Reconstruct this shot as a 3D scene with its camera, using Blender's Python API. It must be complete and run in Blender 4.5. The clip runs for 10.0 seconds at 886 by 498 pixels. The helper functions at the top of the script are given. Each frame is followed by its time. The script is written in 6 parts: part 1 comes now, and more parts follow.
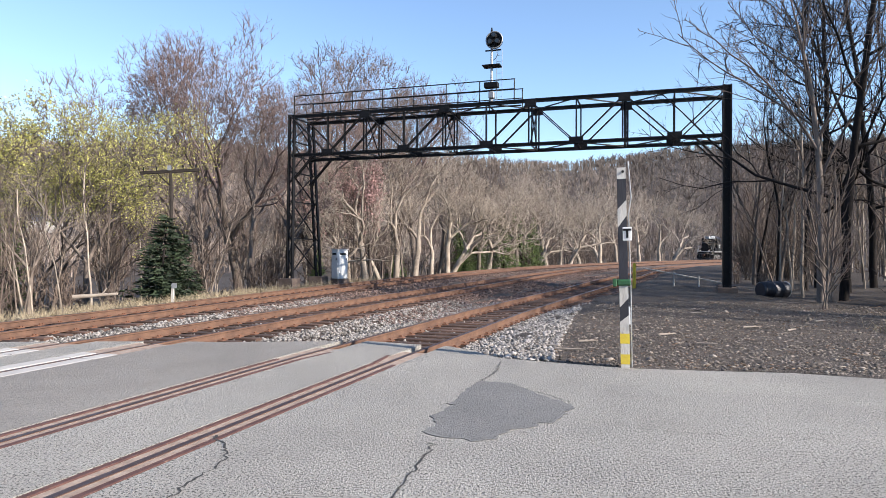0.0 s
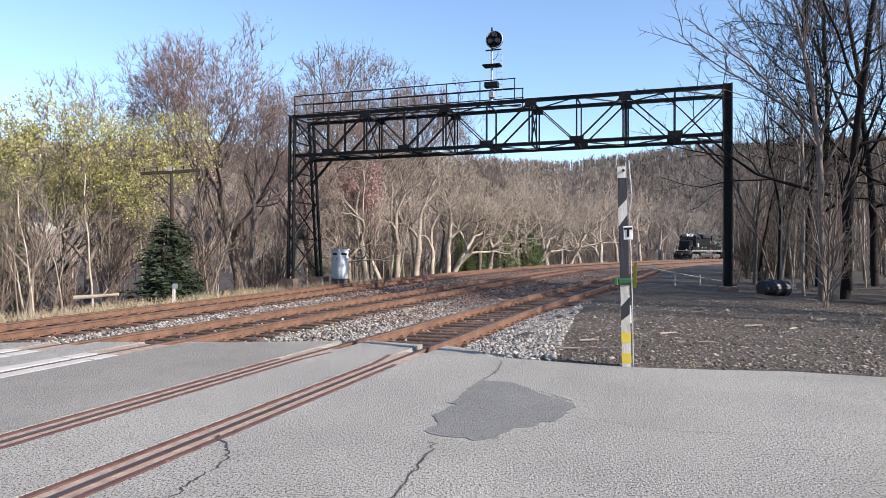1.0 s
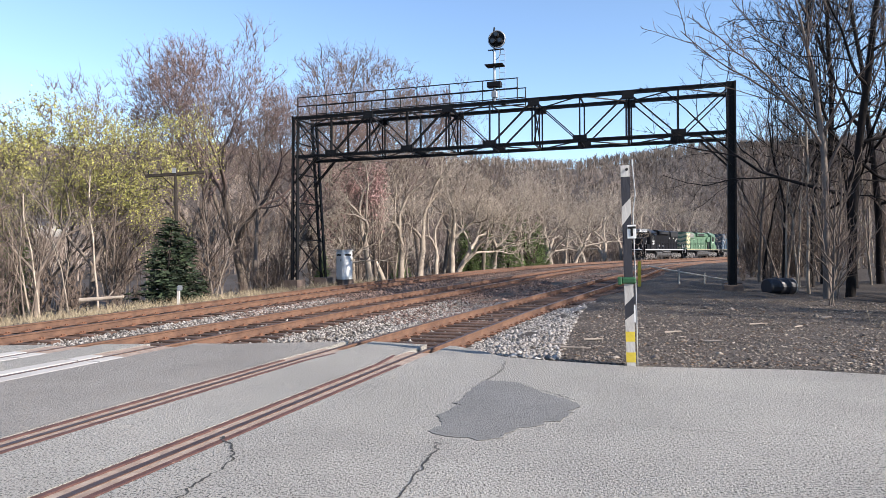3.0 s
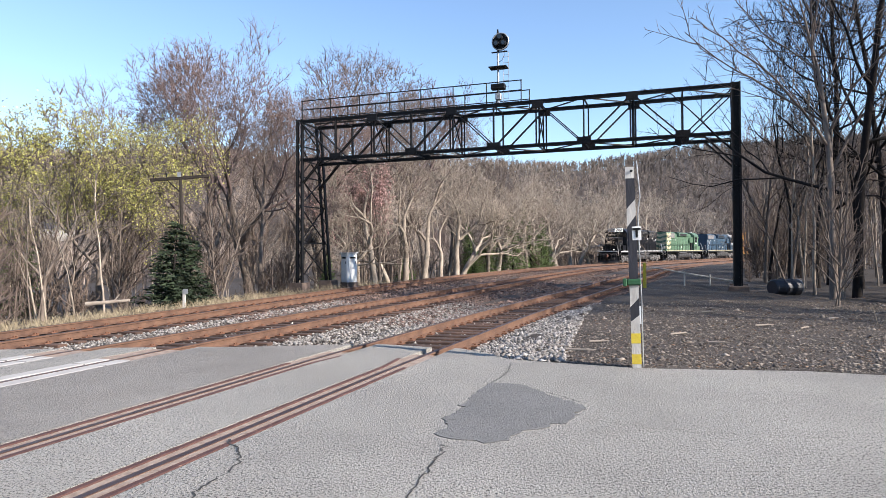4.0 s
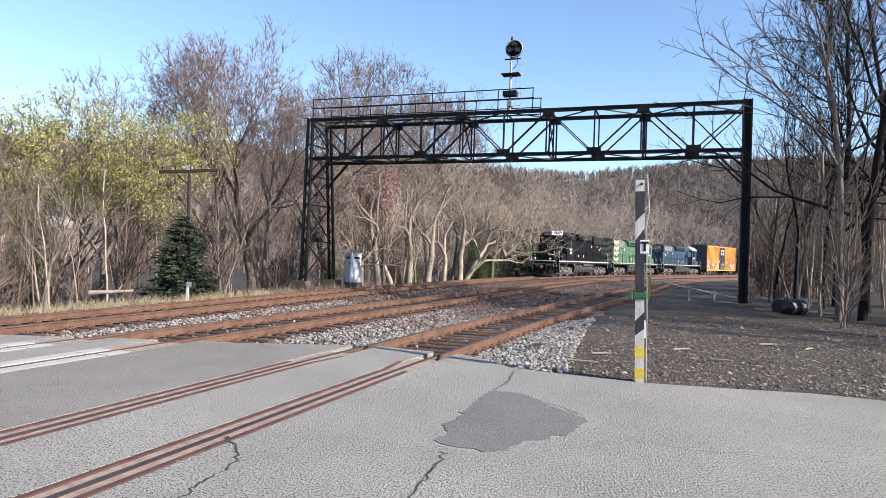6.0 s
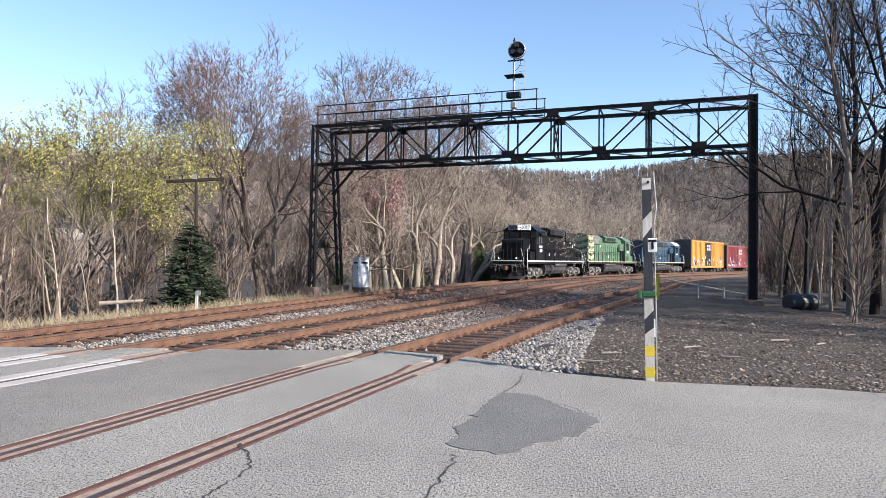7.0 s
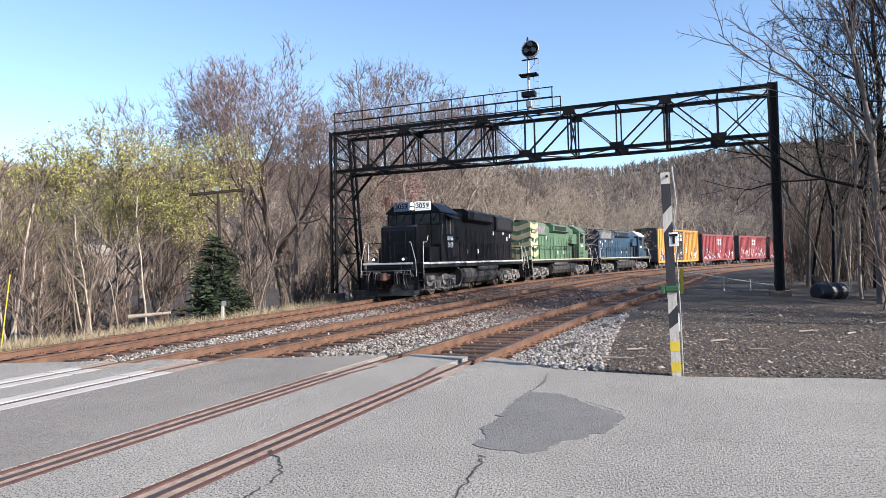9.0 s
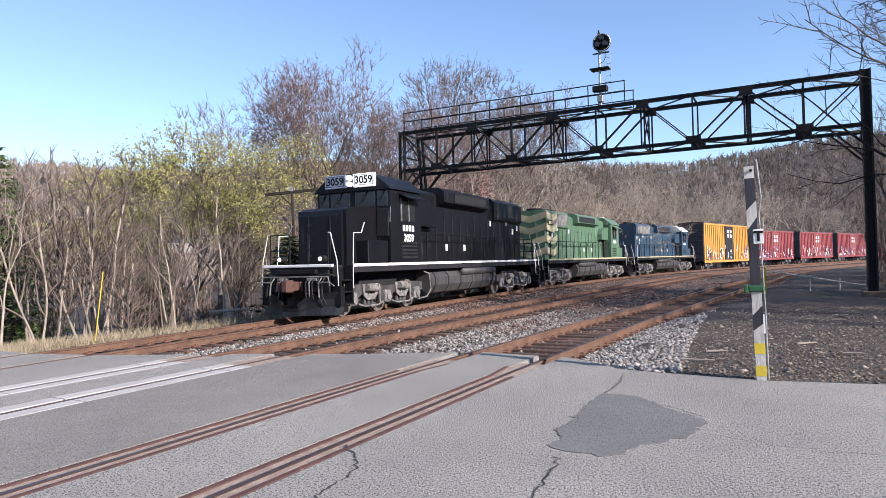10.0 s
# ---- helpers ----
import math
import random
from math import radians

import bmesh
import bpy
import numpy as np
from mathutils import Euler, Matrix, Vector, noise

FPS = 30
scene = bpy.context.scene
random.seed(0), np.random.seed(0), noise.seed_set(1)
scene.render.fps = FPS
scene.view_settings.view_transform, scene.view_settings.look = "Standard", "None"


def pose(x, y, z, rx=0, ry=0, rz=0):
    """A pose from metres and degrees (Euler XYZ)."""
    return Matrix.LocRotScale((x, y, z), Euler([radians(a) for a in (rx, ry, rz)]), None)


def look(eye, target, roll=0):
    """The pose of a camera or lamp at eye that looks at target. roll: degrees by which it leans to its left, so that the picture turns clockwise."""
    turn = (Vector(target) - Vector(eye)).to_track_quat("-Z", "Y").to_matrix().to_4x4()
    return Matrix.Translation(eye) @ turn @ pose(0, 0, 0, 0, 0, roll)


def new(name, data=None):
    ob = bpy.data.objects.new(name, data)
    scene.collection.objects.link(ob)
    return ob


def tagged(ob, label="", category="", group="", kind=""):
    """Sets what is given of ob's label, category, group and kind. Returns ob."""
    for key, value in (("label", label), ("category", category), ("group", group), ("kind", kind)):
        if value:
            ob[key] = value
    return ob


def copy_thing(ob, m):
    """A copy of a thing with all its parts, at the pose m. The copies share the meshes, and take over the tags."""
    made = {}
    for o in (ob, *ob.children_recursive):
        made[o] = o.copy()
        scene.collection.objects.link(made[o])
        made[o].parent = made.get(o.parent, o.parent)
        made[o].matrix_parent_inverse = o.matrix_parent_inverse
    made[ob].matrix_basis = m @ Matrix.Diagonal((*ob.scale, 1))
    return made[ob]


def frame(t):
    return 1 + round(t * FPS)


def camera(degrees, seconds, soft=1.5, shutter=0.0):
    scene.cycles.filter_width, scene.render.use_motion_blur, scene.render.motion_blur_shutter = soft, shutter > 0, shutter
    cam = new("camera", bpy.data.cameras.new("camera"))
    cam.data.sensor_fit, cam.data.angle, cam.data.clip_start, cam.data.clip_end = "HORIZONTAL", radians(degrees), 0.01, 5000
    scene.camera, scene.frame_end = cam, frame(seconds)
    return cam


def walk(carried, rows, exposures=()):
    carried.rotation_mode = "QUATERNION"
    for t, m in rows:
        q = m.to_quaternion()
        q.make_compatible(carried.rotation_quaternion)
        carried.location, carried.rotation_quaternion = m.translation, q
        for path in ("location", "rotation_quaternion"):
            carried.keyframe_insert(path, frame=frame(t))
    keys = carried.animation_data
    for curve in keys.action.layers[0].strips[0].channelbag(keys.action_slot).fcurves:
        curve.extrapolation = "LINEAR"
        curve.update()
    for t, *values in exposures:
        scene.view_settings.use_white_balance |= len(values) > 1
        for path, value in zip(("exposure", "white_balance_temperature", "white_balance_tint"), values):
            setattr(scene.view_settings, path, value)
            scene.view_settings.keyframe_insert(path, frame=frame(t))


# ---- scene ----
from collections import defaultdict
from mathutils.geometry import delaunay_2d_cdt

# ---- camera ----
cam = camera(69.02, 10.0, soft=0.6)
PATH = [
    (0.0, 0.000, 0.015, 1.633, 90.12, -0.29, 0.07),
    (0.5, -0.004, 0.004, 1.638, 89.97, -0.18, 0.06),
    (1.0, -0.003, 0.013, 1.627, 90.11, -0.12, 0.13),
    (1.5, 0.002, 0.008, 1.632, 90.17, 0.03, 0.14),
    (2.0, 0.000, 0.000, 1.644, 90.08, 0.18, 0.00),
    (2.5, 0.003, 0.010, 1.628, 90.05, 0.17, 0.26),
    (4.0, -0.001, 0.004, 1.631, 90.33, 0.53, 0.88),
    (4.5, -0.006, 0.011, 1.635, 90.04, 0.24, 1.48),
    (5.0, -0.022, 0.021, 1.647, 90.06, -0.69, 1.31),
    (5.5, -0.034, 0.035, 1.644, 90.47, -2.28, 1.15),
    (7.0, -0.034, 0.030, 1.643, 90.93, -0.69, 1.89),
    (7.5, -0.021, 0.006, 1.651, 91.43, -0.27, 2.24),
    (8.0, -0.027, 0.002, 1.652, 91.51, -0.02, 2.07),
    (8.5, -0.029, -0.004, 1.644, 91.60, 0.46, 2.58),
    (9.0, -0.021, -0.022, 1.649, 91.13, 1.43, 3.80),
    (9.5, -0.039, -0.012, 1.647, 91.08, 1.27, 5.37),
    (10.0, -0.073, 0.013, 1.649, 91.11, 1.37, 9.82),
]
walk(cam, [(t, pose(x, y, z, rx, ry, rz)) for t, x, y, z, rx, ry, rz in PATH],
     [(0.0, 0.97, 6500, 13), (9.0, 0.97, 6500, 13), (9.5, 0.80, 6290, 17), (10.0, 0.80, 6330, 17)])

# ---- light ----
SUN_AZ, SUN_EL = -30.0, 27.0  # degrees from +x towards +y, and above the horizon
world = bpy.data.worlds.new("sky")
scene.world = world
world.use_nodes = True
wn = world.node_tree.nodes
sky = wn.new("ShaderNodeTexSky")
sky.sky_type, sky.sun_disc = "NISHITA", False
sky.sun_elevation, sky.sun_rotation = radians(SUN_EL), radians(90 - SUN_AZ)
sky.air_density, sky.dust_density, sky.ozone_density = 1.0, 0.1, 3.0
world.node_tree.links.new(sky.outputs[0], wn["Background"].inputs[0])
wn["Background"].inputs[1].default_value = 0.132
sun = new("sun", bpy.data.lights.new("sun", "SUN"))
sun.data.energy, sun.data.angle, sun.data.color = 5.0, radians(0.5), (1.0, 0.93, 0.83)
sdir = Vector((math.cos(radians(SUN_AZ)) * math.cos(radians(SUN_EL)), math.sin(radians(SUN_AZ)) * math.cos(radians(SUN_EL)), math.sin(radians(SUN_EL))))
sun.matrix_world = look(sdir * 60, (0, 0, 0))


# ---- materials ----
def mat(name, base, dark=None, scale=4.0, rough=0.8, metal=0.0, bump=0.3, bscale=None, spots=None, spot_scale=30.0, spot_at=0.6,
        rand=0.0, island=False, stretch=(1, 1, 1), spec=0.5, coat=0.0, depth=0.02):
    """Two scales of noise between base and dark, optional spots of a third colour, fine bump, and a shift of value from piece to piece."""
    m = bpy.data.materials.new(name)
    m.use_nodes = True
    nt = m.node_tree
    N, L = nt.nodes, nt.links
    b = N["Principled BSDF"]
    co = N.new("ShaderNodeTexCoord")
    mp = N.new("ShaderNodeMapping")
    mp.inputs["Scale"].default_value = stretch
    L.new(co.outputs["Object"], mp.inputs[0])

    def noisy(sc, det=4.0, ro=0.6):
        n = N.new("ShaderNodeTexNoise")
        n.inputs["Scale"].default_value, n.inputs["Detail"].default_value, n.inputs["Roughness"].default_value = sc, det, ro
        L.new(mp.outputs[0], n.inputs["Vector"])
        return n.outputs["Fac"]

    def ramp(fac, lo, hi):
        r = N.new("ShaderNodeMapRange")
        r.inputs["From Min"].default_value, r.inputs["From Max"].default_value = lo, hi
        L.new(fac, r.inputs["Value"])
        return r.outputs[0]

    def mix(fac, a, c):
        x = N.new("ShaderNodeMix")
        x.data_type = "RGBA"
        L.new(fac, x.inputs[0])
        for s, v in ((x.inputs[6], a), (x.inputs[7], c)):
            if isinstance(v, tuple):
                s.default_value = (*v, 1)
            else:
                L.new(v, s)
        return x.outputs[2]
    dark = dark or tuple(c * 0.6 for c in base)
    col = mix(ramp(noisy(scale), 0.35, 0.65), dark, base)
    fine = noisy((bscale or scale * 9), 3.0, 0.7)
    col2 = mix(ramp(fine, 0.3, 0.75), tuple(c * 0.75 for c in dark), base)
    x = N.new("ShaderNodeMix")
    x.data_type = "RGBA"
    x.inputs[0].default_value = 0.4
    L.new(col, x.inputs[6])
    L.new(col2, x.inputs[7])
    col = x.outputs[2]
    if spots:
        col = mix(ramp(noisy(spot_scale, 5.0), spot_at, spot_at + 0.08), col, spots)
    if rand:
        src = N.new("ShaderNodeNewGeometry").outputs["Random Per Island"] if island else N.new("ShaderNodeObjectInfo").outputs["Random"]
        h = N.new("ShaderNodeHueSaturation")
        r = N.new("ShaderNodeMapRange")
        r.inputs["To Min"].default_value, r.inputs["To Max"].default_value = 1 - rand, 1 + rand
        L.new(src, r.inputs["Value"])
        L.new(r.outputs[0], h.inputs["Value"])
        L.new(col, h.inputs["Color"])
        col = h.outputs[0]
    L.new(col, b.inputs["Base Color"])
    rr = N.new("ShaderNodeMapRange")
    rr.inputs["To Min"].default_value, rr.inputs["To Max"].default_value = max(0.03, rough - 0.12), min(1.0, rough + 0.12)
    L.new(fine, rr.inputs["Value"])
    L.new(rr.outputs[0], b.inputs["Roughness"])
    b.inputs["Metallic"].default_value = metal
    b.inputs["Specular IOR Level"].default_value = spec
    b.inputs["Coat Weight"].default_value = coat
    if bump:
        bp = N.new("ShaderNodeBump")
        bp.inputs["Strength"].default_value, bp.inputs["Distance"].default_value = bump, depth
        L.new(fine, bp.inputs["Height"])
        L.new(bp.outputs[0], b.inputs["Normal"])
    return m


M_ASPHALT = mat("asphalt", (0.46, 0.432, 0.38), (0.318, 0.298, 0.266), 0.4, 0.9, bump=1.0, bscale=40, spots=(0.07, 0.066, 0.058), spot_scale=55, spot_at=0.52, spec=0.25, depth=0.03)
M_ASPHALT_OLD = mat("older brown asphalt", (0.345, 0.318, 0.28), (0.235, 0.215, 0.192), 0.5, 0.9, bump=1.0, bscale=40, spots=(0.09, 0.082, 0.075), spot_scale=60, spot_at=0.55, spec=0.25, depth=0.03)
M_PATCH = mat("asphalt patch", (0.232, 0.224, 0.21), (0.178, 0.172, 0.162), 0.8, 0.9, bump=1.0, bscale=48, spots=(0.09, 0.088, 0.085), spot_scale=50, spot_at=0.55, spec=0.25)
M_CRACK = mat("crack filler", (0.05, 0.047, 0.043), rough=0.9)
M_CONC = mat("concrete panel", (0.52, 0.49, 0.45), (0.38, 0.35, 0.32), 1.5, 0.9, bump=0.3, bscale=40, spots=(0.28, 0.25, 0.22), spot_scale=9, spot_at=0.66)
M_CONC_OLD = mat("old concrete", (0.17, 0.125, 0.10), (0.08, 0.055, 0.045), 2.0, 0.95, bump=0.5, bscale=25)
M_RUST = mat("rusty steel rail", (0.195, 0.108, 0.068), (0.085, 0.045, 0.031), 3.0, 0.75, 0.1, bump=0.3, bscale=60)
M_HEAD = mat("worn rail head", (0.135, 0.085, 0.07), (0.075, 0.045, 0.04), 5.0, 0.42, 0.6, bump=0.1, bscale=60)
M_PLATE = mat("rusty tie plate", (0.22, 0.10, 0.055), rough=0.85, scale=9)
M_TIE = mat("weathered timber tie", (0.115, 0.066, 0.046), (0.038, 0.022, 0.017), 4.0, 0.95, bump=0.6, bscale=30, rand=0.35, stretch=(1, 0.3, 1))
M_STONE = mat("ballast stone", (0.36, 0.335, 0.305), (0.13, 0.112, 0.098), 6.0, 0.9, bump=0.3, bscale=40, rand=0.65, island=True)
# rust stain, with the tree shade up the line also in the colour
M_STONE_RUST_SHADE = mat("rust stained and shaded ballast stone", (0.215, 0.15, 0.125), (0.07, 0.042, 0.034), 1.2, 0.9, bump=0.3, bscale=40, rand=0.55, island=True)
M_BALLAST = mat("ballast bed", (0.13, 0.092, 0.076), (0.05, 0.032, 0.025), 0.9, 0.95, bump=1.0, bscale=16, spots=(0.24, 0.21, 0.19), spot_scale=18, spot_at=0.6, depth=0.05)
M_GROUND = mat("leaf strewn soil", (0.062, 0.046, 0.034), (0.024, 0.018, 0.014), 0.35, 0.97, bump=0.9, bscale=7, spots=(0.15, 0.115, 0.082), spot_scale=6, spot_at=0.64, depth=0.08)
M_GRAVEL = mat("dark gravel", (0.088, 0.068, 0.053), (0.03, 0.023, 0.018), 0.6, 0.95, bump=1.0, bscale=30, spots=(0.29, 0.245, 0.205), spot_scale=34, spot_at=0.6, depth=0.03)
M_HILL = mat("distant bare woods", (0.095, 0.072, 0.058), (0.045, 0.034, 0.028), 0.05, 1.0, bump=1.0, bscale=0.25, spots=(0.17, 0.135, 0.11), spot_scale=0.4, spot_at=0.57, depth=3.0)
M_BLACK = mat("black painted steel", (0.009, 0.008, 0.009), (0.005, 0.005, 0.005), 3.0, 0.6, bump=0.1, spots=(0.03, 0.018, 0.013), spot_scale=5, spot_at=0.66, spec=0.25)
M_BARK = mat("grey bark", (0.22, 0.178, 0.145), (0.075, 0.058, 0.048), 3.0, 0.95, bump=0.7, bscale=22, stretch=(1, 1, 0.3), rand=0.3)
M_BARK_PALE = mat("pale bark", (0.46, 0.39, 0.31), (0.16, 0.126, 0.10), 3.0, 0.95, bump=0.5, bscale=20, stretch=(1, 1, 0.4), rand=0.25)
# dark bark taken to near black: silhouette shade put into the colour
M_BARK_DARK_SHADE = mat("dark bark with shade", (0.03, 0.025, 0.023), (0.01, 0.009, 0.009), 3.0, 0.95, bump=0.7, bscale=22, stretch=(1, 1, 0.3), rand=0.25, spec=0.12)
M_TWIG = mat("twigs", (0.165, 0.124, 0.10), (0.075, 0.055, 0.045), 0.7, 0.95, bump=0, rand=0.4)
M_TWIG_RED = mat("budding red twigs", (0.225, 0.16, 0.142), (0.12, 0.085, 0.077), 0.7, 0.95, bump=0, rand=0.2)
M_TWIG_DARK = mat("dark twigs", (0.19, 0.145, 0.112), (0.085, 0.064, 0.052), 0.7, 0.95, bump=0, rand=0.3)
M_LEAF = mat("fresh spring leaves", (0.42, 0.40, 0.11), (0.27, 0.26, 0.075), 0.8, 0.8, bump=0, rand=0.45, island=True)
M_BUD = mat("reddish buds", (0.40, 0.245, 0.22), (0.28, 0.17, 0.155), 0.8, 0.9, bump=0, rand=0.3, island=True)
M_NEEDLE = mat("dark evergreen needles", (0.032, 0.052, 0.02), (0.011, 0.019, 0.009), 1.5, 0.85, bump=0, rand=0.45, island=True)
# brighter green for the pines, with sunlight put into the needle colour
M_NEEDLE_LIT = mat("sunlit green pine needles", (0.13, 0.18, 0.05), (0.05, 0.078, 0.024), 1.5, 0.85, bump=0, rand=0.4, island=True)
M_GRASS = mat("dry tan grass", (0.38, 0.315, 0.205), (0.24, 0.19, 0.12), 2.0, 0.95, bump=0, rand=0.3, island=True)


# ---- building helpers ----
def mesh_from(name, bm, *materials):
    me = bpy.data.meshes.new(name)
    bm.to_mesh(me)
    bm.free()
    for m in materials:
        me.materials.append(m)
    return me


def part(name, bm, material, parent=None, label="", m=None, smooth=False):
    """Links a bmesh as one mesh object, under a thing or under a part."""
    mats = material if isinstance(material, (list, tuple)) else [material]
    me = mesh_from(name, bm, *mats)
    if smooth:
        for f in me.polygons:
            f.use_smooth = True
    ob = new(name, me)
    if parent:
        ob.parent = parent
    if m is not None:
        ob.matrix_basis = m
    if label:
        tagged(ob, label)
    return ob


def thing(name, m, label, category, group="", kind=""):
    ob = new(name)
    ob.matrix_basis = m
    return tagged(ob, label, category, group, kind)


def box(bm, lo, hi, bevel=0.0, m=None, mi=0):
    """An upright box between two corners, optionally bevelled."""
    c = [(a + b) / 2 for a, b in zip(lo, hi)]
    s = [abs(b - a) for a, b in zip(lo, hi)]
    mat4 = Matrix.Translation(c) @ Matrix.Diagonal((*s, 1))
    vs = bmesh.ops.create_cube(bm, size=1, matrix=(m @ mat4 if m else mat4))["verts"]
    fs = set(f for v in vs for f in v.link_faces)
    for f in fs:
        f.material_index = mi
    if bevel:
        es = list(set(e for v in vs for e in v.link_edges))
        bmesh.ops.bevel(bm, geom=es, offset=bevel, segments=1, affect="EDGES", material=-1)
    return bm


def beam(bm, a, b, w, h, up=(0, 0, 1), mi=0):
    """A bar of section w by h from a to b."""
    a, b = Vector(a), Vector(b)
    d = (b - a).normalized()
    up = Vector(up)
    if abs(d.dot(up)) > 0.98:
        up = Vector((1, 0, 0))
    x = d.cross(up).normalized()
    z = x.cross(d)
    vs = [bm.verts.new(p + x * sx * w / 2 + z * sz * h / 2) for p in (a, b) for sx, sz in ((-1, -1), (1, -1), (1, 1), (-1, 1))]
    for q in ((0, 1, 2, 3), (7, 6, 5, 4), (0, 4, 5, 1), (1, 5, 6, 2), (2, 6, 7, 3), (3, 7, 4, 0)):
        bm.faces.new([vs[i] for i in q]).material_index = mi
    return bm


def cyl(bm, a, b, r, n=12, r2=None, mi=0):
    """A round bar from a to b, with an own radius at b if given."""
    a, b = Vector(a), Vector(b)
    r2 = r if r2 is None else r2
    d = (b - a).normalized()
    x = d.orthogonal().normalized()
    y = d.cross(x)
    ring = lambda c, q: [bm.verts.new(c + (x * math.cos(t) + y * math.sin(t)) * q) for t in (2 * math.pi * i / n for i in range(n))]
    u, v = ring(a, r), ring(b, r2)
    for i in range(n):
        bm.faces.new((u[i], u[(i + 1) % n], v[(i + 1) % n], v[i])).material_index = mi
    bm.faces.new(u[::-1]).material_index = mi
    bm.faces.new(v).material_index = mi
    return bm


def pipe(bm, pts, r, n=6, mi=0):
    for a, b in zip(pts, pts[1:]):
        cyl(bm, a, b, r, n, mi=mi)
    return bm


def extrude(bm, outline, lo, hi, axis="y", mi=0):
    """A prism over an outline in the plane across the axis."""
    def at3(u, v, w):
        return {"x": (w, u, v), "y": (u, w, v), "z": (u, v, w)}[axis]
    a = [bm.verts.new(at3(u, v, lo)) for u, v in outline]
    b = [bm.verts.new(at3(u, v, hi)) for u, v in outline]
    n = len(outline)
    fs = [bm.faces.new(a), bm.faces.new(b[::-1])] + [bm.faces.new((a[(i + 1) % n], a[i], b[i], b[(i + 1) % n])) for i in range(n)]
    for f in fs:
        f.material_index = mi
    bmesh.ops.recalc_face_normals(bm, faces=fs)
    return bm


# ---- the lines of the three tracks ----
# main line: a point at s = 0 and headings (degrees) every 25 m
S0, DS = -60.0, 0.5
HEADS = ((-60, 76.5), (0, 75.4), (25, 72.9), (50, 66.7), (75, 59.2), (100, 53.4), (125, 50.9), (150, 49.7), (175, 48.5), (400, 46.0))
S = np.arange(S0, 360, DS)
TH = np.radians(np.interp(S, [a for a, _ in HEADS], [b for _, b in HEADS]))
CX = np.concatenate(([0], np.cumsum(np.cos(TH[:-1]) * DS)))
CY = np.concatenate(([0], np.cumsum(np.sin(TH[:-1]) * DS)))
i0 = int(round(-S0 / DS))
CX, CY = CX - CX[i0] - 10.09, CY - CY[i0] + 10.0
OFF_MID = ((-60, 1.9), (-10, 3.4), (-1.5, 3.65), (4, 4.0), (10, 4.4), (19, 5.0), (28, 5.5), (45, 5.8), (400, 5.8))
OFF_NEAR = ((-60, 3.62), (-5, 7.86), (2, 8.4), (10, 9.15), (14.5, 9.7), (24, 10.8), (40, 12.0), (400, 12.6))


def on_line(s, off=0.0):
    """A point of the main line at s, moved off metres to its right (seen up the line), and the heading there."""
    th = float(np.interp(s, S, TH))
    return Vector((float(np.interp(s, S, CX)) + off * math.sin(th), float(np.interp(s, S, CY)) - off * math.cos(th), 0)), th


def off_of(table, s):
    return 0.0 if table is None else float(np.interp(s, [a for a, _ in table], [b for _, b in table]))


def offset_from_main(x, y):
    """Distance to the right of the main line and s, for arrays of points."""
    x, y = np.asarray(x, float), np.asarray(y, float)
    sub = slice(0, None, 8)
    d2 = (x[..., None] - CX[sub]) ** 2 + (y[..., None] - CY[sub]) ** 2
    k = d2.argmin(-1)
    th = TH[sub][k]
    off = (x - CX[sub][k]) * np.sin(th) - (y - CY[sub][k]) * np.cos(th)
    return np.where(np.abs(off) < 1e-9, 0, np.sign(off)) * np.sqrt(d2.min(-1)), S[sub][k]


ROAD_EDGE = ((-45, 14), (-16, 12.5), (-10.2, 11.3), (-1.6, 11.7), (0.1, 11.0), (0.83, 9.85), (2.57, 9.02), (4.72, 8.72), (5.67, 8.34), (8, 7.6), (12, 6.3), (30, 1.0), (60, -6))


def ground_height(x, y):
    """The lie of the land: level by the tracks, falling away behind the main line, hills all round."""
    x, y = np.asarray(x, float), np.asarray(y, float)
    off, s = offset_from_main(x, y)
    z = np.full(x.shape, -0.32)
    z = np.where(off < -3, -0.32 - np.clip((-off - 3) / 5, 0, 1) * 0.5 - np.clip((-off - 8) / 40, 0, 1) * 3.5, z)
    near = np.interp(s, [a for a, _ in OFF_NEAR], [b for _, b in OFF_NEAR])
    z = np.where(off > near + 1.2, -0.32 + np.clip((off - near - 1.2) / 0.8, 0, 1) * 0.31, z)
    z = z + np.where(off > near + 10, np.clip((off - near - 10) / 30, 0, 1) * 0.8, 0)
    edge = np.interp(x, [p[0] for p in ROAD_EDGE], [p[1] for p in ROAD_EDGE])
    z = np.where(y < edge - 1.4, -0.3, z)
    d = np.hypot(x, y)
    hill = np.clip((d - 170) / 330, 0, 1)
    hill = hill * hill * (3 - 2 * hill)
    roll = 1 + 0.05 * np.sin(np.arctan2(y, x) * 7 + 1) + 0.03 * np.sin(np.arctan2(y, x) * 17)
    return z + hill * 70 * roll * np.where(y > -50, 1, 0.8)


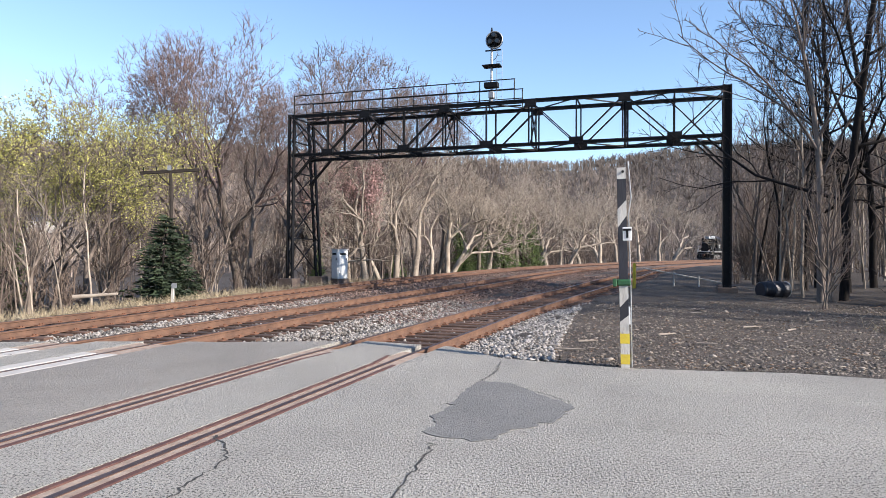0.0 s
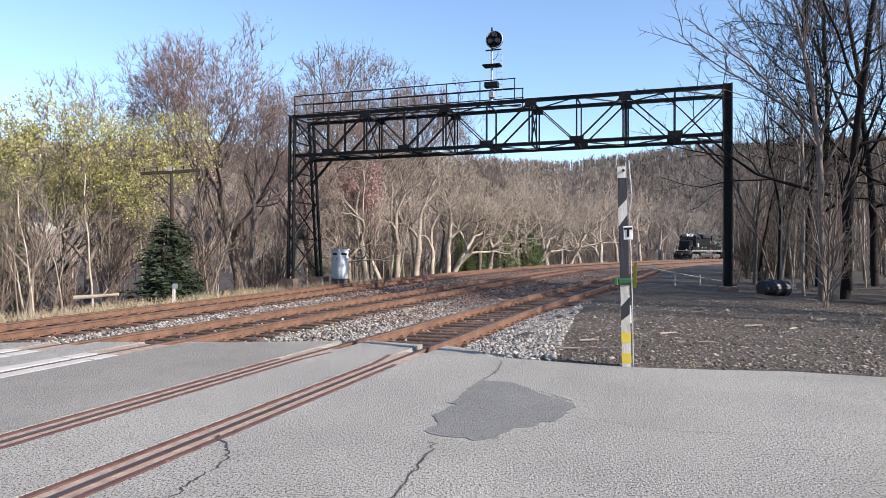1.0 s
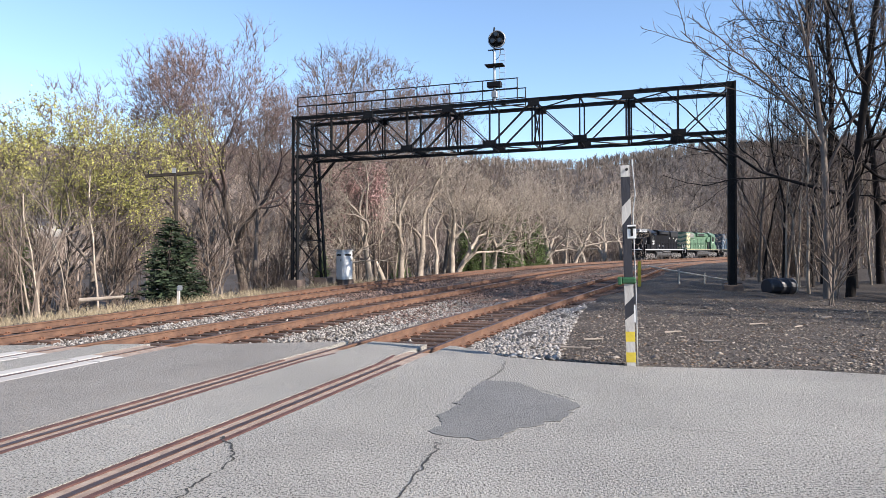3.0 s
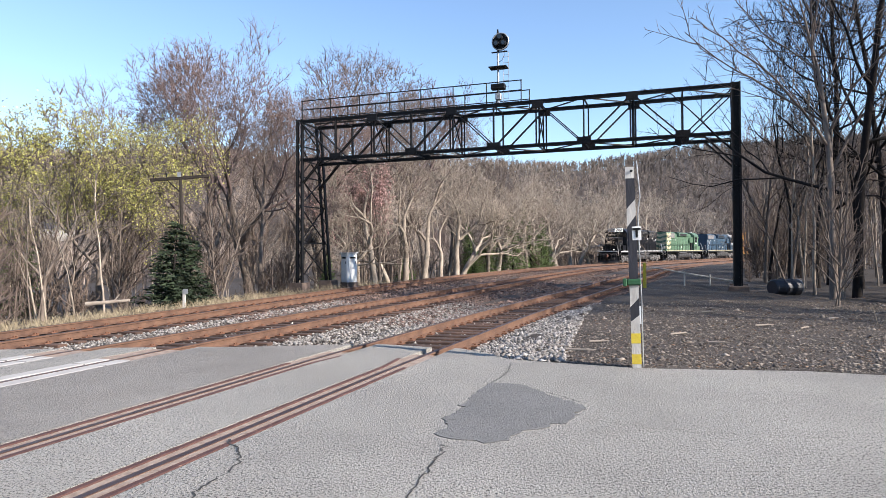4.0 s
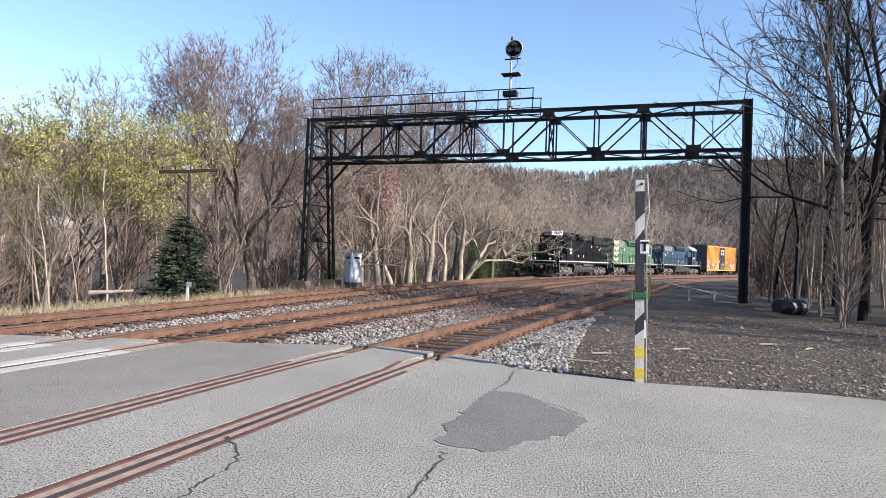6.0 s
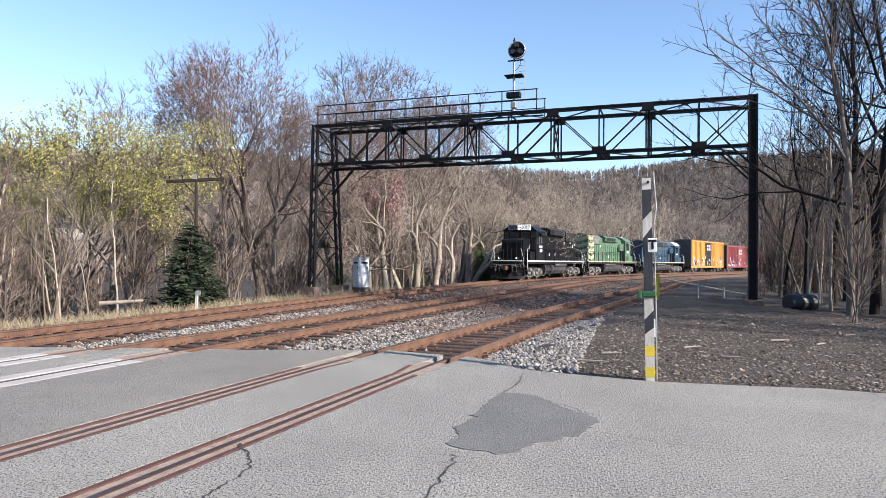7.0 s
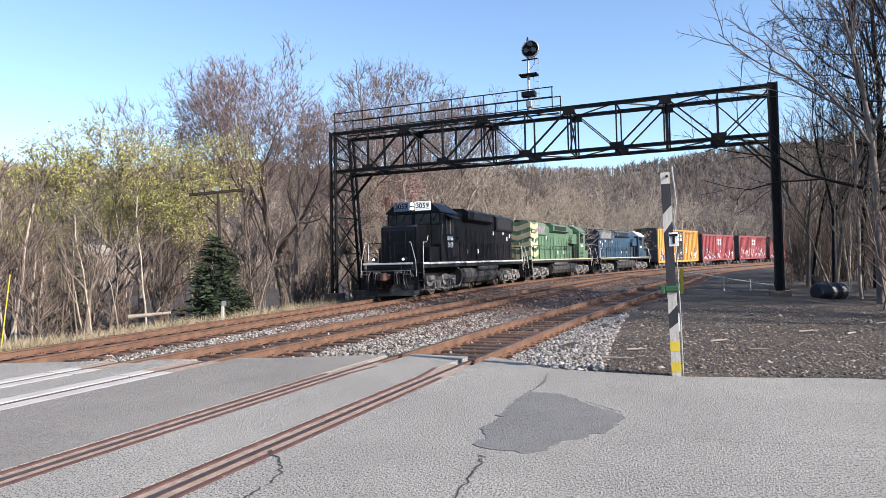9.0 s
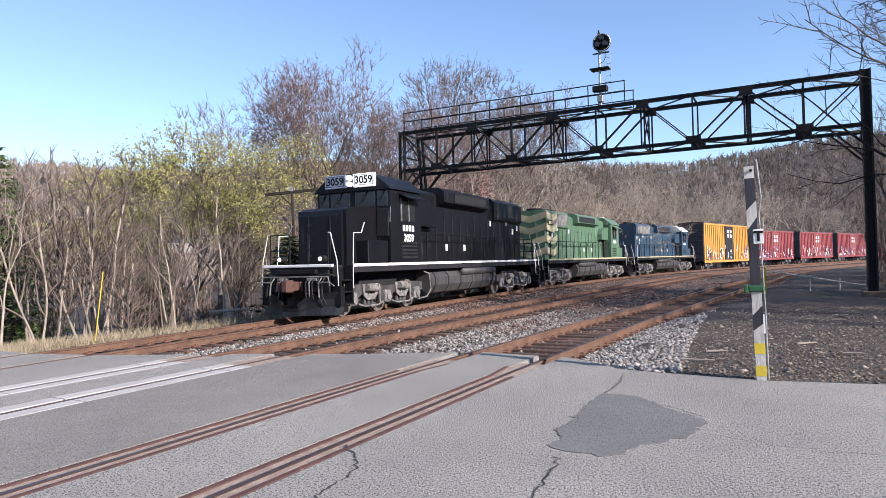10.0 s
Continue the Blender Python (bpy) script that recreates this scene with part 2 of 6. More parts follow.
# ---- ground ----
def build_ground():
    u = np.linspace(-1, 1, 191)
    g = np.sinh(u * 5.6) / np.sinh(5.6) * 900
    gx, gy = np.meshgrid(g, g + 14)
    gz = ground_height(gx, gy)
    n = len(u)
    rs = np.random.RandomState(3)
    d = np.hypot(gx, gy)
    gz = gz + rs.normal(0, 1, gz.shape) * np.where(d > 150, 1.2, np.where(d > 22, 0.04, 0.004))
    verts = np.c_[gx.ravel(), gy.ravel(), gz.ravel()]
    idx = np.arange(n * n).reshape(n, n)
    faces = np.stack((idx[:-1, :-1], idx[:-1, 1:], idx[1:, 1:], idx[1:, :-1]), -1).reshape(-1, 4)
    me = bpy.data.meshes.new("ground")
    me.from_pydata(verts.tolist(), [], faces.tolist())
    for m in (M_GROUND, M_GRAVEL, M_HILL):
        me.materials.append(m)
    c = verts[faces].mean(1)
    off, s = offset_from_main(c[:, 0], c[:, 1])
    near = np.interp(s, [a for a, _ in OFF_NEAR], [b for _, b in OFF_NEAR])
    mi = np.where((off > -2.5) & (off < near + 8.5) & (s < 140), 1, 0)
    mi = np.where(np.hypot(c[:, 0], c[:, 1]) > 160, 2, mi)
    me.polygons.foreach_set("material_index", mi.astype(np.int32))
    me.polygons.foreach_set("use_smooth", np.ones(len(faces), bool))
    tagged(new("ground", me), "leaf strewn soil and dark gravel rising to wooded hills", "ground", kind="structure")


build_ground()

# ---- road ----
ROAD = [(-45, -30), (30, -30), (30, 1.0), (12, 6.3), (8, 7.6), (5.67, 8.34), (4.72, 8.72), (3.6, 8.85), (2.57, 9.02), (1.5, 9.5), (0.83, 9.85), (0.5, 10.5), (0.1, 11.0),
        (-0.6, 11.25), (-1.6, 11.7), (-2.4, 11.4), (-3.3, 11.3), (-4.6, 11.4), (-6.0, 11.35), (-8.4, 11.2), (-10.2, 11.3), (-12, 11.9), (-16, 12.5), (-45, 14)]
RAIL_OFF = 0.7525


def rail_line(table, side, s):
    return on_line(s, off_of(table, s) + side * RAIL_OFF)[0]


def inside(x, y, poly):
    hit = False
    for (x0, y0), (x1, y1) in zip(poly, poly[1:] + poly[:1]):
        if (y0 > y) != (y1 > y) and x < (x1 - x0) * (y - y0) / (y1 - y0) + x0:
            hit = not hit
    return hit


def build_road():
    """The road as one slab with open grooves along the rails."""
    pts, edges, strips = [Vector(p) for p in ROAD], [(i, (i + 1) % len(ROAD)) for i in range(len(ROAD))], []
    for table, half in ((OFF_NEAR, 0.215), (OFF_MID, 0.36), (None, 0.14)):
        for side in (-1, 1):
            ss = [-16 + k * 1.5 for k in range(15)]
            lo = [on_line(q, off_of(table, q) + side * RAIL_OFF - half)[0].xy for q in ss]
            hi = [on_line(q, off_of(table, q) + side * RAIL_OFF + half)[0].xy for q in ss]
            ring = lo + hi[::-1]
            k = len(pts)
            pts += [Vector(p) for p in ring]
            edges += [(k + i, k + (i + 1) % len(ring)) for i in range(len(ring))]
            strips.append([tuple(p) for p in ring])
    vs, _, fs, *_ = delaunay_2d_cdt(pts, edges, [], 0, 1e-5)
    bm = bmesh.new()
    bv = [bm.verts.new((v.x, v.y, 0)) for v in vs]
    for f in fs:
        cx, cy = sum(vs[i].x for i in f) / 3, sum(vs[i].y for i in f) / 3
        if inside(cx, cy, ROAD) and not any(inside(cx, cy, r) for r in strips):
            bm.faces.new([bv[i] for i in f])
    for f in bm.faces:
        f.normal_update()
        if f.normal.z < 0:
            f.normal_flip()
    for e in [e for e in bm.edges if len(e.link_faces) == 1]:
        a, c = e.verts
        d = [bm.verts.new((v.co.x, v.co.y, -0.3)) for v in (c, a)]
        bm.faces.new((a, c, d[0], d[1]))
    bmesh.ops.delete(bm, geom=[v for v in bm.verts if not v.link_faces], context="VERTS")
    return tagged(part("road", bm, M_ASPHALT), "worn grey asphalt road across the tracks", "road", kind="structure")


road = build_road()

# ---- tracks ----
RAIL = [(-0.07, -0.17), (0.07, -0.17), (0.07, -0.155), (0.012, -0.135), (0.012, -0.045), (0.036, -0.035), (0.036, -0.004), (0.03, 0.0), (-0.03, 0.0), (-0.036, -0.004),
        (-0.036, -0.035), (-0.012, -0.045), (-0.012, -0.135), (-0.07, -0.155)]


def sweep(name, pts, outline, materials, top=None, parent=None):
    """An outline swept along points of the plan; faces whose index is in top take the second material."""
    bm = bmesh.new()
    rings = []
    for i, p in enumerate(pts):
        d = (pts[min(i + 1, len(pts) - 1)] - pts[max(i - 1, 0)]).normalized()
        nrm = Vector((d.y, -d.x, 0))
        rings.append([bm.verts.new(p + nrm * u + Vector((0, 0, v))) for u, v in outline])
    n = len(outline)
    for a, b in zip(rings, rings[1:]):
        for i in range(n):
            f = bm.faces.new((a[i], b[i], b[(i + 1) % n], a[(i + 1) % n]))
            if top and i in top:
                f.material_index = 1
    bm.faces.new(rings[0])
    bm.faces.new(rings[-1][::-1])
    bmesh.ops.recalc_face_normals(bm, faces=bm.faces[:])
    return part(name, bm, materials, parent)


def steps(a, b, near=1.0, far=4.0):
    out, s = [], a
    while s < b:
        out.append(s)
        s += near if s < 60 else far
    return out + [b]


def build_track(table, label, end, z=0.0):
    tr = thing("railway_track", pose(0, 0, z), label, "railway track", "railway tracks", "structure")
    for side in (-1, 1):
        sweep("rail", [rail_line(table, side, s) for s in steps(-30, end)], RAIL, [M_RUST, M_HEAD], {6, 7, 8}, tr)
    # ballast bed
    sweep("ballast_bed", [on_line(s, off_of(table, s))[0] for s in steps(-30, end, 2)], [(-2.3, -0.45), (2.3, -0.45), (1.75, -0.235), (-1.75, -0.235)], [M_BALLAST], None, tr)
    return tr


TRACKS = [build_track(None, "rusty main line track on grey ballast", 300),
          build_track(OFF_MID, "rusty middle track on grey ballast with timber ties", 200),
          build_track(OFF_NEAR, "rusty siding track on grey ballast with timber ties", 200)]

# ---- signal bridge ----
BR = Vector((-7.8, 33.0, 0))
BE = Vector((0.950, -0.312, 0)).normalized()
BN = Vector((0.312, 0.950, 0)).normalized()
SPAN, GAP, ZT, ZB = 20.5, 1.85, 8.42, 6.45


def build_bridge():
    m = Matrix.Translation(BR) @ Matrix((BE, BN, (0, 0, 1))).transposed().to_4x4()
    br = thing("signal_bridge", m, "black riveted steel lattice signal bridge spanning the tracks", "signal bridge")
    top = [i * SPAN / 5 for i in range(6)]
    bot = [SPAN / 10 * (2 * i + 1) for i in range(5)]
    for y in (0.0, GAP):
        for z, w in ((ZT, 0.16), (ZB, 0.15)):
            bm = bmesh.new()
            beam(bm, (0, y, z + w / 2 - 0.02), (SPAN, y, z + w / 2 - 0.02), 0.2, 0.04)
            beam(bm, (0, y - 0.06, z), (SPAN, y - 0.06, z), 0.02, w)
            beam(bm, (0, y + 0.06, z), (SPAN, y + 0.06, z), 0.02, w)
            part("chord", bm, M_BLACK, br)
        for i, b in enumerate(bot):
            for t in (top[i], top[i + 1]):
                bm = bmesh.new()
                for q in (-0.07, 0.07):
                    beam(bm, (t, y + q, ZT), (b, y + q, ZB), 0.04, 0.07, (0, 1, 0))
                part("diagonal", bm, M_BLACK, br)
            bm = bmesh.new()
            for q in (-0.06, 0.06):
                beam(bm, (b, y + q, ZB), (b, y + q, ZT), 0.05, 0.05)
            part("vertical", bm, M_BLACK, br)
            bm = bmesh.new()
            box(bm, (b - 0.3, y - 0.1, ZB - 0.05), (b + 0.3, y + 0.1, ZB + 0.24))
            part("gusset", bm, M_BLACK, br)
        for t in top[1:-1]:
            bm = bmesh.new()
            for q in (-0.07, 0.07):
                beam(bm, (t + q, y, ZB), (t + q, y, ZT), 0.035, 0.07)
            part("vertical", bm, M_BLACK, br)
            bm = bmesh.new()
            box(bm, (t - 0.25, y - 0.1, ZT - 0.28), (t + 0.25, y + 0.1, ZT + 0.06))
            part("gusset", bm, M_BLACK, br)
    # cross bracing between the two trusses, above and below
    for z in (ZT, ZB):
        ks = [i * SPAN / 10 for i in range(11)]
        for i, k in enumerate(ks):
            bm = bmesh.new()
            beam(bm, (k, 0, z), (k, GAP, z), 0.06, 0.06)
            if i < 10:
                a, b = (0, GAP) if i % 2 else (GAP, 0)
                beam(bm, (k, a, z), (ks[i + 1], b, z), 0.05, 0.05)
            part("cross_brace", bm, M_BLACK, br)
    for t in top[1:-1]:
        bm = bmesh.new()
        beam(bm, (t, 0, ZB), (t, GAP, ZT), 0.05, 0.05)
        beam(bm, (t, GAP, ZB), (t, 0, ZT), 0.05, 0.05)
        part("sway_brace", bm, M_BLACK, br)
    # towers: two legs each, splayed along the track, laced
    for x, inw in ((0.0, 1), (SPAN, -1)):
        feet = ((0.0, -0.15), (GAP, GAP + 0.95)) if inw > 0 else ((0.0, -0.05), (GAP, GAP + 0.1))
        x_tower = x
        for yt, yb in feet:
            x = x_tower + (0.17 if inw < 0 and yt > 0 else 0.0)
            bm = bmesh.new()
            for q in (-0.14, 0.14):
                beam(bm, (x + q, yb, 0.1), (x + q, yt, ZT + 0.12), 0.06, 0.2, (0, 1, 0))
            for k in range(14):
                u, v = k / 14, (k + 1) / 14
                za, zb = 0.1 + u * ZT, 0.1 + v * ZT
                ya, y2 = yb + (yt - yb) * u, yb + (yt - yb) * v
                s = 0.14 if k % 2 else -0.14
                beam(bm, (x + s, ya, za), (x - s, y2, zb), 0.02, 0.06, (0, 1, 0))
            if inw < 0:
                beam(bm, (x, yb, 0.1), (x, yt, ZT + 0.12), 0.26, 0.02, (0, 1, 0))
            part("leg", bm, M_BLACK, br)
            bm = bmesh.new()
            extrude(bm, [(x - 0.45, -1.0), (x + 0.45, -1.0), (x + 0.36, 0.16), (x - 0.36, 0.16)], yb - 0.4, yb + 0.4)
            part("foundation", bm, M_CONC_OLD, br, "stained concrete footing")
            # knee braces
            bm = bmesh.new()
            for q in (-0.07, 0.07):
                beam(bm, (x, yt + q, ZB - 1.35), (x + inw * 1.25, yt + q, ZB - 0.05), 0.05, 0.08, (0, 1, 0))
            part("knee_brace", bm, M_BLACK, br)
        x = x_tower
        lv = [0.3, 2.2, 4.1, 5.6, 7.2, 8.4]
        f = lambda z, j: feet[j][1] + (feet[j][0] - feet[j][1]) * min(1, z / ZT)
        for a, b in zip(lv, lv[1:]):
            bm = bmesh.new()
            beam(bm, (x, f(a, 0), a), (x, f(b, 1), b), 0.05, 0.05, (1, 0, 0))
            beam(bm, (x, f(a, 1), a), (x, f(b, 0), b), 0.05, 0.05, (1, 0, 0))
            part("lacing", bm, M_BLACK, br)
            bm = bmesh.new()
            beam(bm, (x, f(b, 0), b), (x, f(b, 1), b), 0.06, 0.08, (1, 0, 0))
            part("strut", bm, M_BLACK, br)
    # walkway with railings
    for q in range(3):
        y = 0.25 + q * 0.5
        part("walkway_plank", box(bmesh.new(), (0.1, y, ZT + 0.12), (11.6, y + 0.2, ZT + 0.15)), M_BLACK, br)
    for y in (-0.02, GAP + 0.02):
        for z in (0.6, 1.05):
            bm = bmesh.new()
            cyl(bm, (0.1, y, ZT + z), (11.6, y, ZT + z), 0.025, 6)
            part("handrail", bm, M_BLACK, br)
        for k in range(8):
            x = 0.15 + k * 1.63
            bm = bmesh.new()
            cyl(bm, (x, y, ZT), (x, y, ZT + 1.07), 0.028, 6)
            part("railing_post", bm, M_BLACK, br)
    return br


build_bridge()


# ---- tree generator ----
class Wood:
    """Gathers tapered branches as plain vertex and face lists."""

    def __init__(self):
        self.v, self.f = [], []

    def limb(self, pts, radii, n):
        base = len(self.v)
        for i, (p, r) in enumerate(zip(pts, radii)):
            d = pts[min(i + 1, len(pts) - 1)] - pts[max(i - 1, 0)]
            d = d / (np.linalg.norm(d) + 1e-9)
            a = np.array((0.0, 0, 1)) if abs(d[2]) < 0.9 else np.array((1.0, 0, 0))
            x = np.cross(d, a)
            x /= np.linalg.norm(x) + 1e-9
            y = np.cross(d, x)
            for k in range(n):
                t = 2 * math.pi * k / n
                self.v.append(tuple(p + (x * math.cos(t) + y * math.sin(t)) * r))
        for i in range(len(pts) - 1):
            for k in range(n):
                a, b = base + i * n + k, base + i * n + (k + 1) % n
                if n == 3 and i == len(pts) - 2:
                    self.f.append((a, b, base + (i + 1) * n))
                else:
                    self.f.append((a, b, b + n, a + n))

    def mesh(self, name, material):
        me = bpy.data.meshes.new(name)
        me.from_pydata(self.v, [], self.f)
        me.materials.append(material)
        if len(self.f):
            me.polygons.foreach_set("use_smooth", np.ones(len(self.f), bool))
        return me


def turn_from(d, ang, az, rs):
    """A direction at an angle from d, at azimuth az round it."""
    a = np.array((0.0, 0, 1)) if abs(d[2]) < 0.9 else np.array((1.0, 0, 0))
    x = np.cross(d, a)
    x /= np.linalg.norm(x)
    y = np.cross(d, x)
    return d * math.cos(ang) + (x * math.cos(az) + y * math.sin(az)) * math.sin(ang)


def grow(rs, height, r0, fork=0.35, spread=0.7, lean=(0, 0), stems=1, dens=1.0, levels=4, wob=0.12, up=0.25, limb=0.52, fine=1.0):
    """Trunk and crown of a bare tree, fork: where on the trunk the limbs begin. Returns two Wood objects and twig ends."""
    trunk, crown, ends = Wood(), Wood(), []
    thin = (0.05, 0.026, 0.016, 0.010, 0.007)

    def shoot(p, d, length, r, level):
        last = level >= levels
        n = (8, 6, 5, 3, 3)[level]
        k = 1 if last and level > 3 else (10, 8, 5, 3, 2)[level]
        if last:
            n, r = 3, min(r, 0.0125)
        pts, radii = [p], [r]
        bend = rs.normal(0, 1, 3) * (0, 0.035, 0.04, 0.04, 0)[level]
        for i in range(k):
            d = d + rs.normal(0, wob * (0.38, 0.95, 1.25, 1.35, 1.1)[level], 3) + bend
            d[2] += up * (0.2, 0.3, 0.22, 0.16, 0.12)[level]
            d = d / np.linalg.norm(d)
            p = p + d * length / k * rs.uniform(0.8, 1.2)
            pts.append(p)
            radii.append(max(0.005 if last else thin[level] * 0.55, r * (1 - (0.74, 0.72, 0.65, 0.55, 0.5)[level] * (i + 1) / k)))
        (trunk if level == 0 else crown).limb(pts, radii, n)
        if last:
            ends.append(pts[-1])
            ends.append(pts[-2])
            return
        cnt = max(2, int((11, 8, 6, 5)[level] * dens * (fine if level > 1 else 1.0) + rs.rand()))
        az = rs.rand() * 6.28
        for c in range(cnt):
            lo = fork if level == 0 else 0.2 if level == 1 else 0.12
            q = min(lo + (1 - lo) * (c + 0.15 + rs.rand() * 0.8) / cnt, 0.99)
            j = q * k
            i = int(j)
            pos = pts[i] + (pts[i + 1] - pts[i]) * (j - i)
            dd = pts[i + 1] - pts[i]
            dd = dd / np.linalg.norm(dd)
            az += 2.4 + rs.normal(0, 0.5)
            ang = (spread * (1.2 - 0.5 * q) if level == 0 else rs.uniform(0.5, 0.85)) * rs.uniform(0.8, 1.2)
            ln = length * (limb, 0.46, 0.46, 0.44)[level] * (1.15 - 0.6 * (q - lo) / (1 - lo + 1e-6)) * rs.uniform(0.65, 1.25)
            rr = radii[i] * (0.52, 0.56, 0.58, 0.6)[level]
            shoot(pos, turn_from(dd, ang, az, rs), ln, max(rr, thin[level + 1]), level + 1)
    for q in range(stems):
        a = rs.rand() * 6.28
        d = np.array((lean[0] + (0.22 * math.cos(a) if stems > 1 else 0), lean[1] + (0.22 * math.sin(a) if stems > 1 else 0), 1.0))
        shoot(np.array((0.12 * q, 0.05 * q, -0.3)), d / np.linalg.norm(d), height * rs.uniform(0.85, 1) * 0.8, r0 / (1 + 0.25 * (stems - 1)), 0)
    return trunk, crown, ends


def grow_forked(rs, height, r0, bole=0.2, depth=8, angle=0.55, ratio=0.82, wob=0.1, up=0.1, twigs=2, stems=1, third=0.2, lean=0.0):
    """A tree whose trunk divides again and again into spreading limbs, with short side twigs on the outer ones."""
    trunk, crown, ends = Wood(), Wood(), []

    def twig(p, d, length, az):
        t = turn_from(d, rs.uniform(0.5, 1.0), az, rs)
        m = p + t * length * 0.5
        e = m + (t + rs.normal(0, 0.25, 3) + np.array((0, 0, 0.4))) * length * 0.5
        crown.limb([p, m, e], [0.009, 0.007, 0.004], 3)
        ends.append(e)

    def branch(p, d, length, r, lev):
        k = 4 if lev == 0 else 3 if lev < 5 else 2
        pts, radii = [p], [r]
        for i in range(k):
            d = d + rs.normal(0, wob * (0.5 if lev == 0 else 1.0), 3)
            d[2] += up * (0.5 if lev < 2 else 1.0)
            d = d / np.linalg.norm(d)
            p = p + d * length / k
            pts.append(p)
            radii.append(max(0.011, r * (1 - 0.24 * (i + 1) / k)))
        (trunk if lev < 2 else crown).limb(pts, radii, 8 if lev == 0 else 6 if lev < 3 else 4 if lev < 5 else 3)
        az = rs.rand() * 6.28
        if lev > 2:
            for c in range(twigs):
                q = pts[rs.randint(1, k + 1)]
                twig(q, d, min(0.75, length * rs.uniform(0.35, 0.8)), az + 1.3 + c * 2.4)
        if lev >= depth:
            ends.append(p)
            return
        r1 = radii[-1]
        kids = [(rs.uniform(0.15, 0.45) * angle / 0.55, 0.86, az), (rs.uniform(0.8, 1.35) * angle, 0.68, az + math.pi + rs.normal(0, 0.5))]
        if rs.rand() < third:
            kids.append((rs.uniform(0.9, 1.5) * angle, 0.5, az + 1.5))
        for ang, rq, a in kids:
            branch(p, turn_from(d, ang, a, rs), length * ratio * rs.uniform(0.78, 1.08), max(0.012, r1 * rq), lev + 1)
    for q in range(stems):
        a = rs.rand() * 6.28
        o = (0.25 if stems > 1 else lean)
        d = np.array((o * math.cos(a), o * math.sin(a), 1.0))
        branch(np.array((0.16 * q, 0.06 * q, -0.3)), d / np.linalg.norm(d), height * bole, r0 / (1 + 0.2 * (stems - 1)), 0)
    return trunk, crown, ends


def leaf_mesh(name, ends, rs, per, size, spread, material):
    v, f = [], []
    for e in ends:
        for _ in range(per):
            c = e + rs.normal(0, spread, 3)
            a, b = rs.normal(0, 1, 3), rs.normal(0, 1, 3)
            a /= np.linalg.norm(a)
            b -= a * a.dot(b)
            b /= np.linalg.norm(b)
            sz = size * rs.uniform(0.6, 1.3)
            k = len(v)
            v += [tuple(c - a * sz), tuple(c + b * sz * 0.5), tuple(c + a * sz), tuple(c - b * sz * 0.5)]
            f.append((k, k + 1, k + 2, k + 3))
    me = bpy.data.meshes.new(name)
    me.from_pydata(v, [], f)
    me.materials.append(material)
    return me


def make_tree(name, label, seed, bark, twig, leaves=None, **kw):
    rs = np.random.RandomState(seed)
    tr, cr, ends = grow_forked(rs, **kw) if "bole" in kw else grow(rs, **kw)
    k = kw["height"] / max(p[2] for p in tr.v + cr.v)
    tr.v, cr.v, ends = (np.array(tr.v) * k).tolist(), (np.array(cr.v) * k).tolist(), [e * k for e in ends]
    t = thing(name, pose(0, 0, -500), label, "tree", "trees in the woods")
    o = new("trunk", tr.mesh("trunk", bark))
    o.parent = t
    o = new("crown", cr.mesh("crown", twig))
    o.parent = t
    if leaves:
        per, size, spread, m, pick = leaves
        o = new("leaves", leaf_mesh("leaves", ends[::pick], rs, per, size, spread, m))
        o.parent = t
    return t


def make_conifer(label, seed, height, width, needle):
    rs = np.random.RandomState(seed)
    t = thing("evergreen_tree", pose(0, 0, -500), label, "tree", "evergreens in the woods")
    w = Wood()
    w.limb([np.array((0, 0, -0.3)), np.array((0, 0, height * 0.5)), np.array((0, 0, height))], [height * 0.018, height * 0.011, 0.01], 6)
    o = new("trunk", w.mesh("trunk", M_BARK_DARK_SHADE))
    o.parent = t
    v, f = [], []
    z = height * 0.05
    while z < height:
        q = z / height
        ln = width * (1 - q) ** 0.8 * 0.5 + 0.12
        for k in range(int(9 + 5 * (1 - q))):
            a, L = rs.rand() * 6.28, ln * rs.uniform(0.55, 1.12)
            droop = rs.uniform(-0.25, 0.12)
            for j in range(int(5 + 18 * L)):
                r = L * (0.1 + 0.9 * (j + rs.rand()) / (5 + 18 * L))
                c = np.array((math.cos(a) * r, math.sin(a) * r, z + droop * r + rs.normal(0, 0.05)))
                side = rs.choice((-1, 1)) * rs.uniform(0.5, 1.1)
                d = np.array((math.cos(a + side), math.sin(a + side), rs.uniform(-0.35, 0.2)))
                s = rs.uniform(0.12, 0.3)
                p = np.cross(d, rs.normal(0, 1, 3))
                p = p / np.linalg.norm(p) * 0.045
                n = len(v)
                v += [tuple(c - p), tuple(c + p), tuple(c + d * s)]
                f.append((n, n + 1, n + 2))
        z += 0.2 + 0.02 * height * q
    me = bpy.data.meshes.new("needles")
    me.from_pydata(v, [], f)
    me.materials.append(needle)
    o = new("needles", me)
    o.parent = t
    return t


def gz(x, y):
    return float(ground_height(np.array([x]), np.array([y]))[0])


PLACED = defaultdict(int)


def plant(tree, x, y, scale=1.0, rz=0.0, lean=(0.0, 0.0)):
    """Puts a tree at its place: the first time the original itself, then copies."""
    m = pose(x, y, gz(x, y), lean[0], lean[1], rz)
    PLACED[tree.name] += 1
    tree_ob = tree if PLACED[tree.name] == 1 else copy_thing(tree, m)
    tree_ob.matrix_basis = m @ Matrix.Diagonal((scale, scale, scale, 1))
    return tree_ob


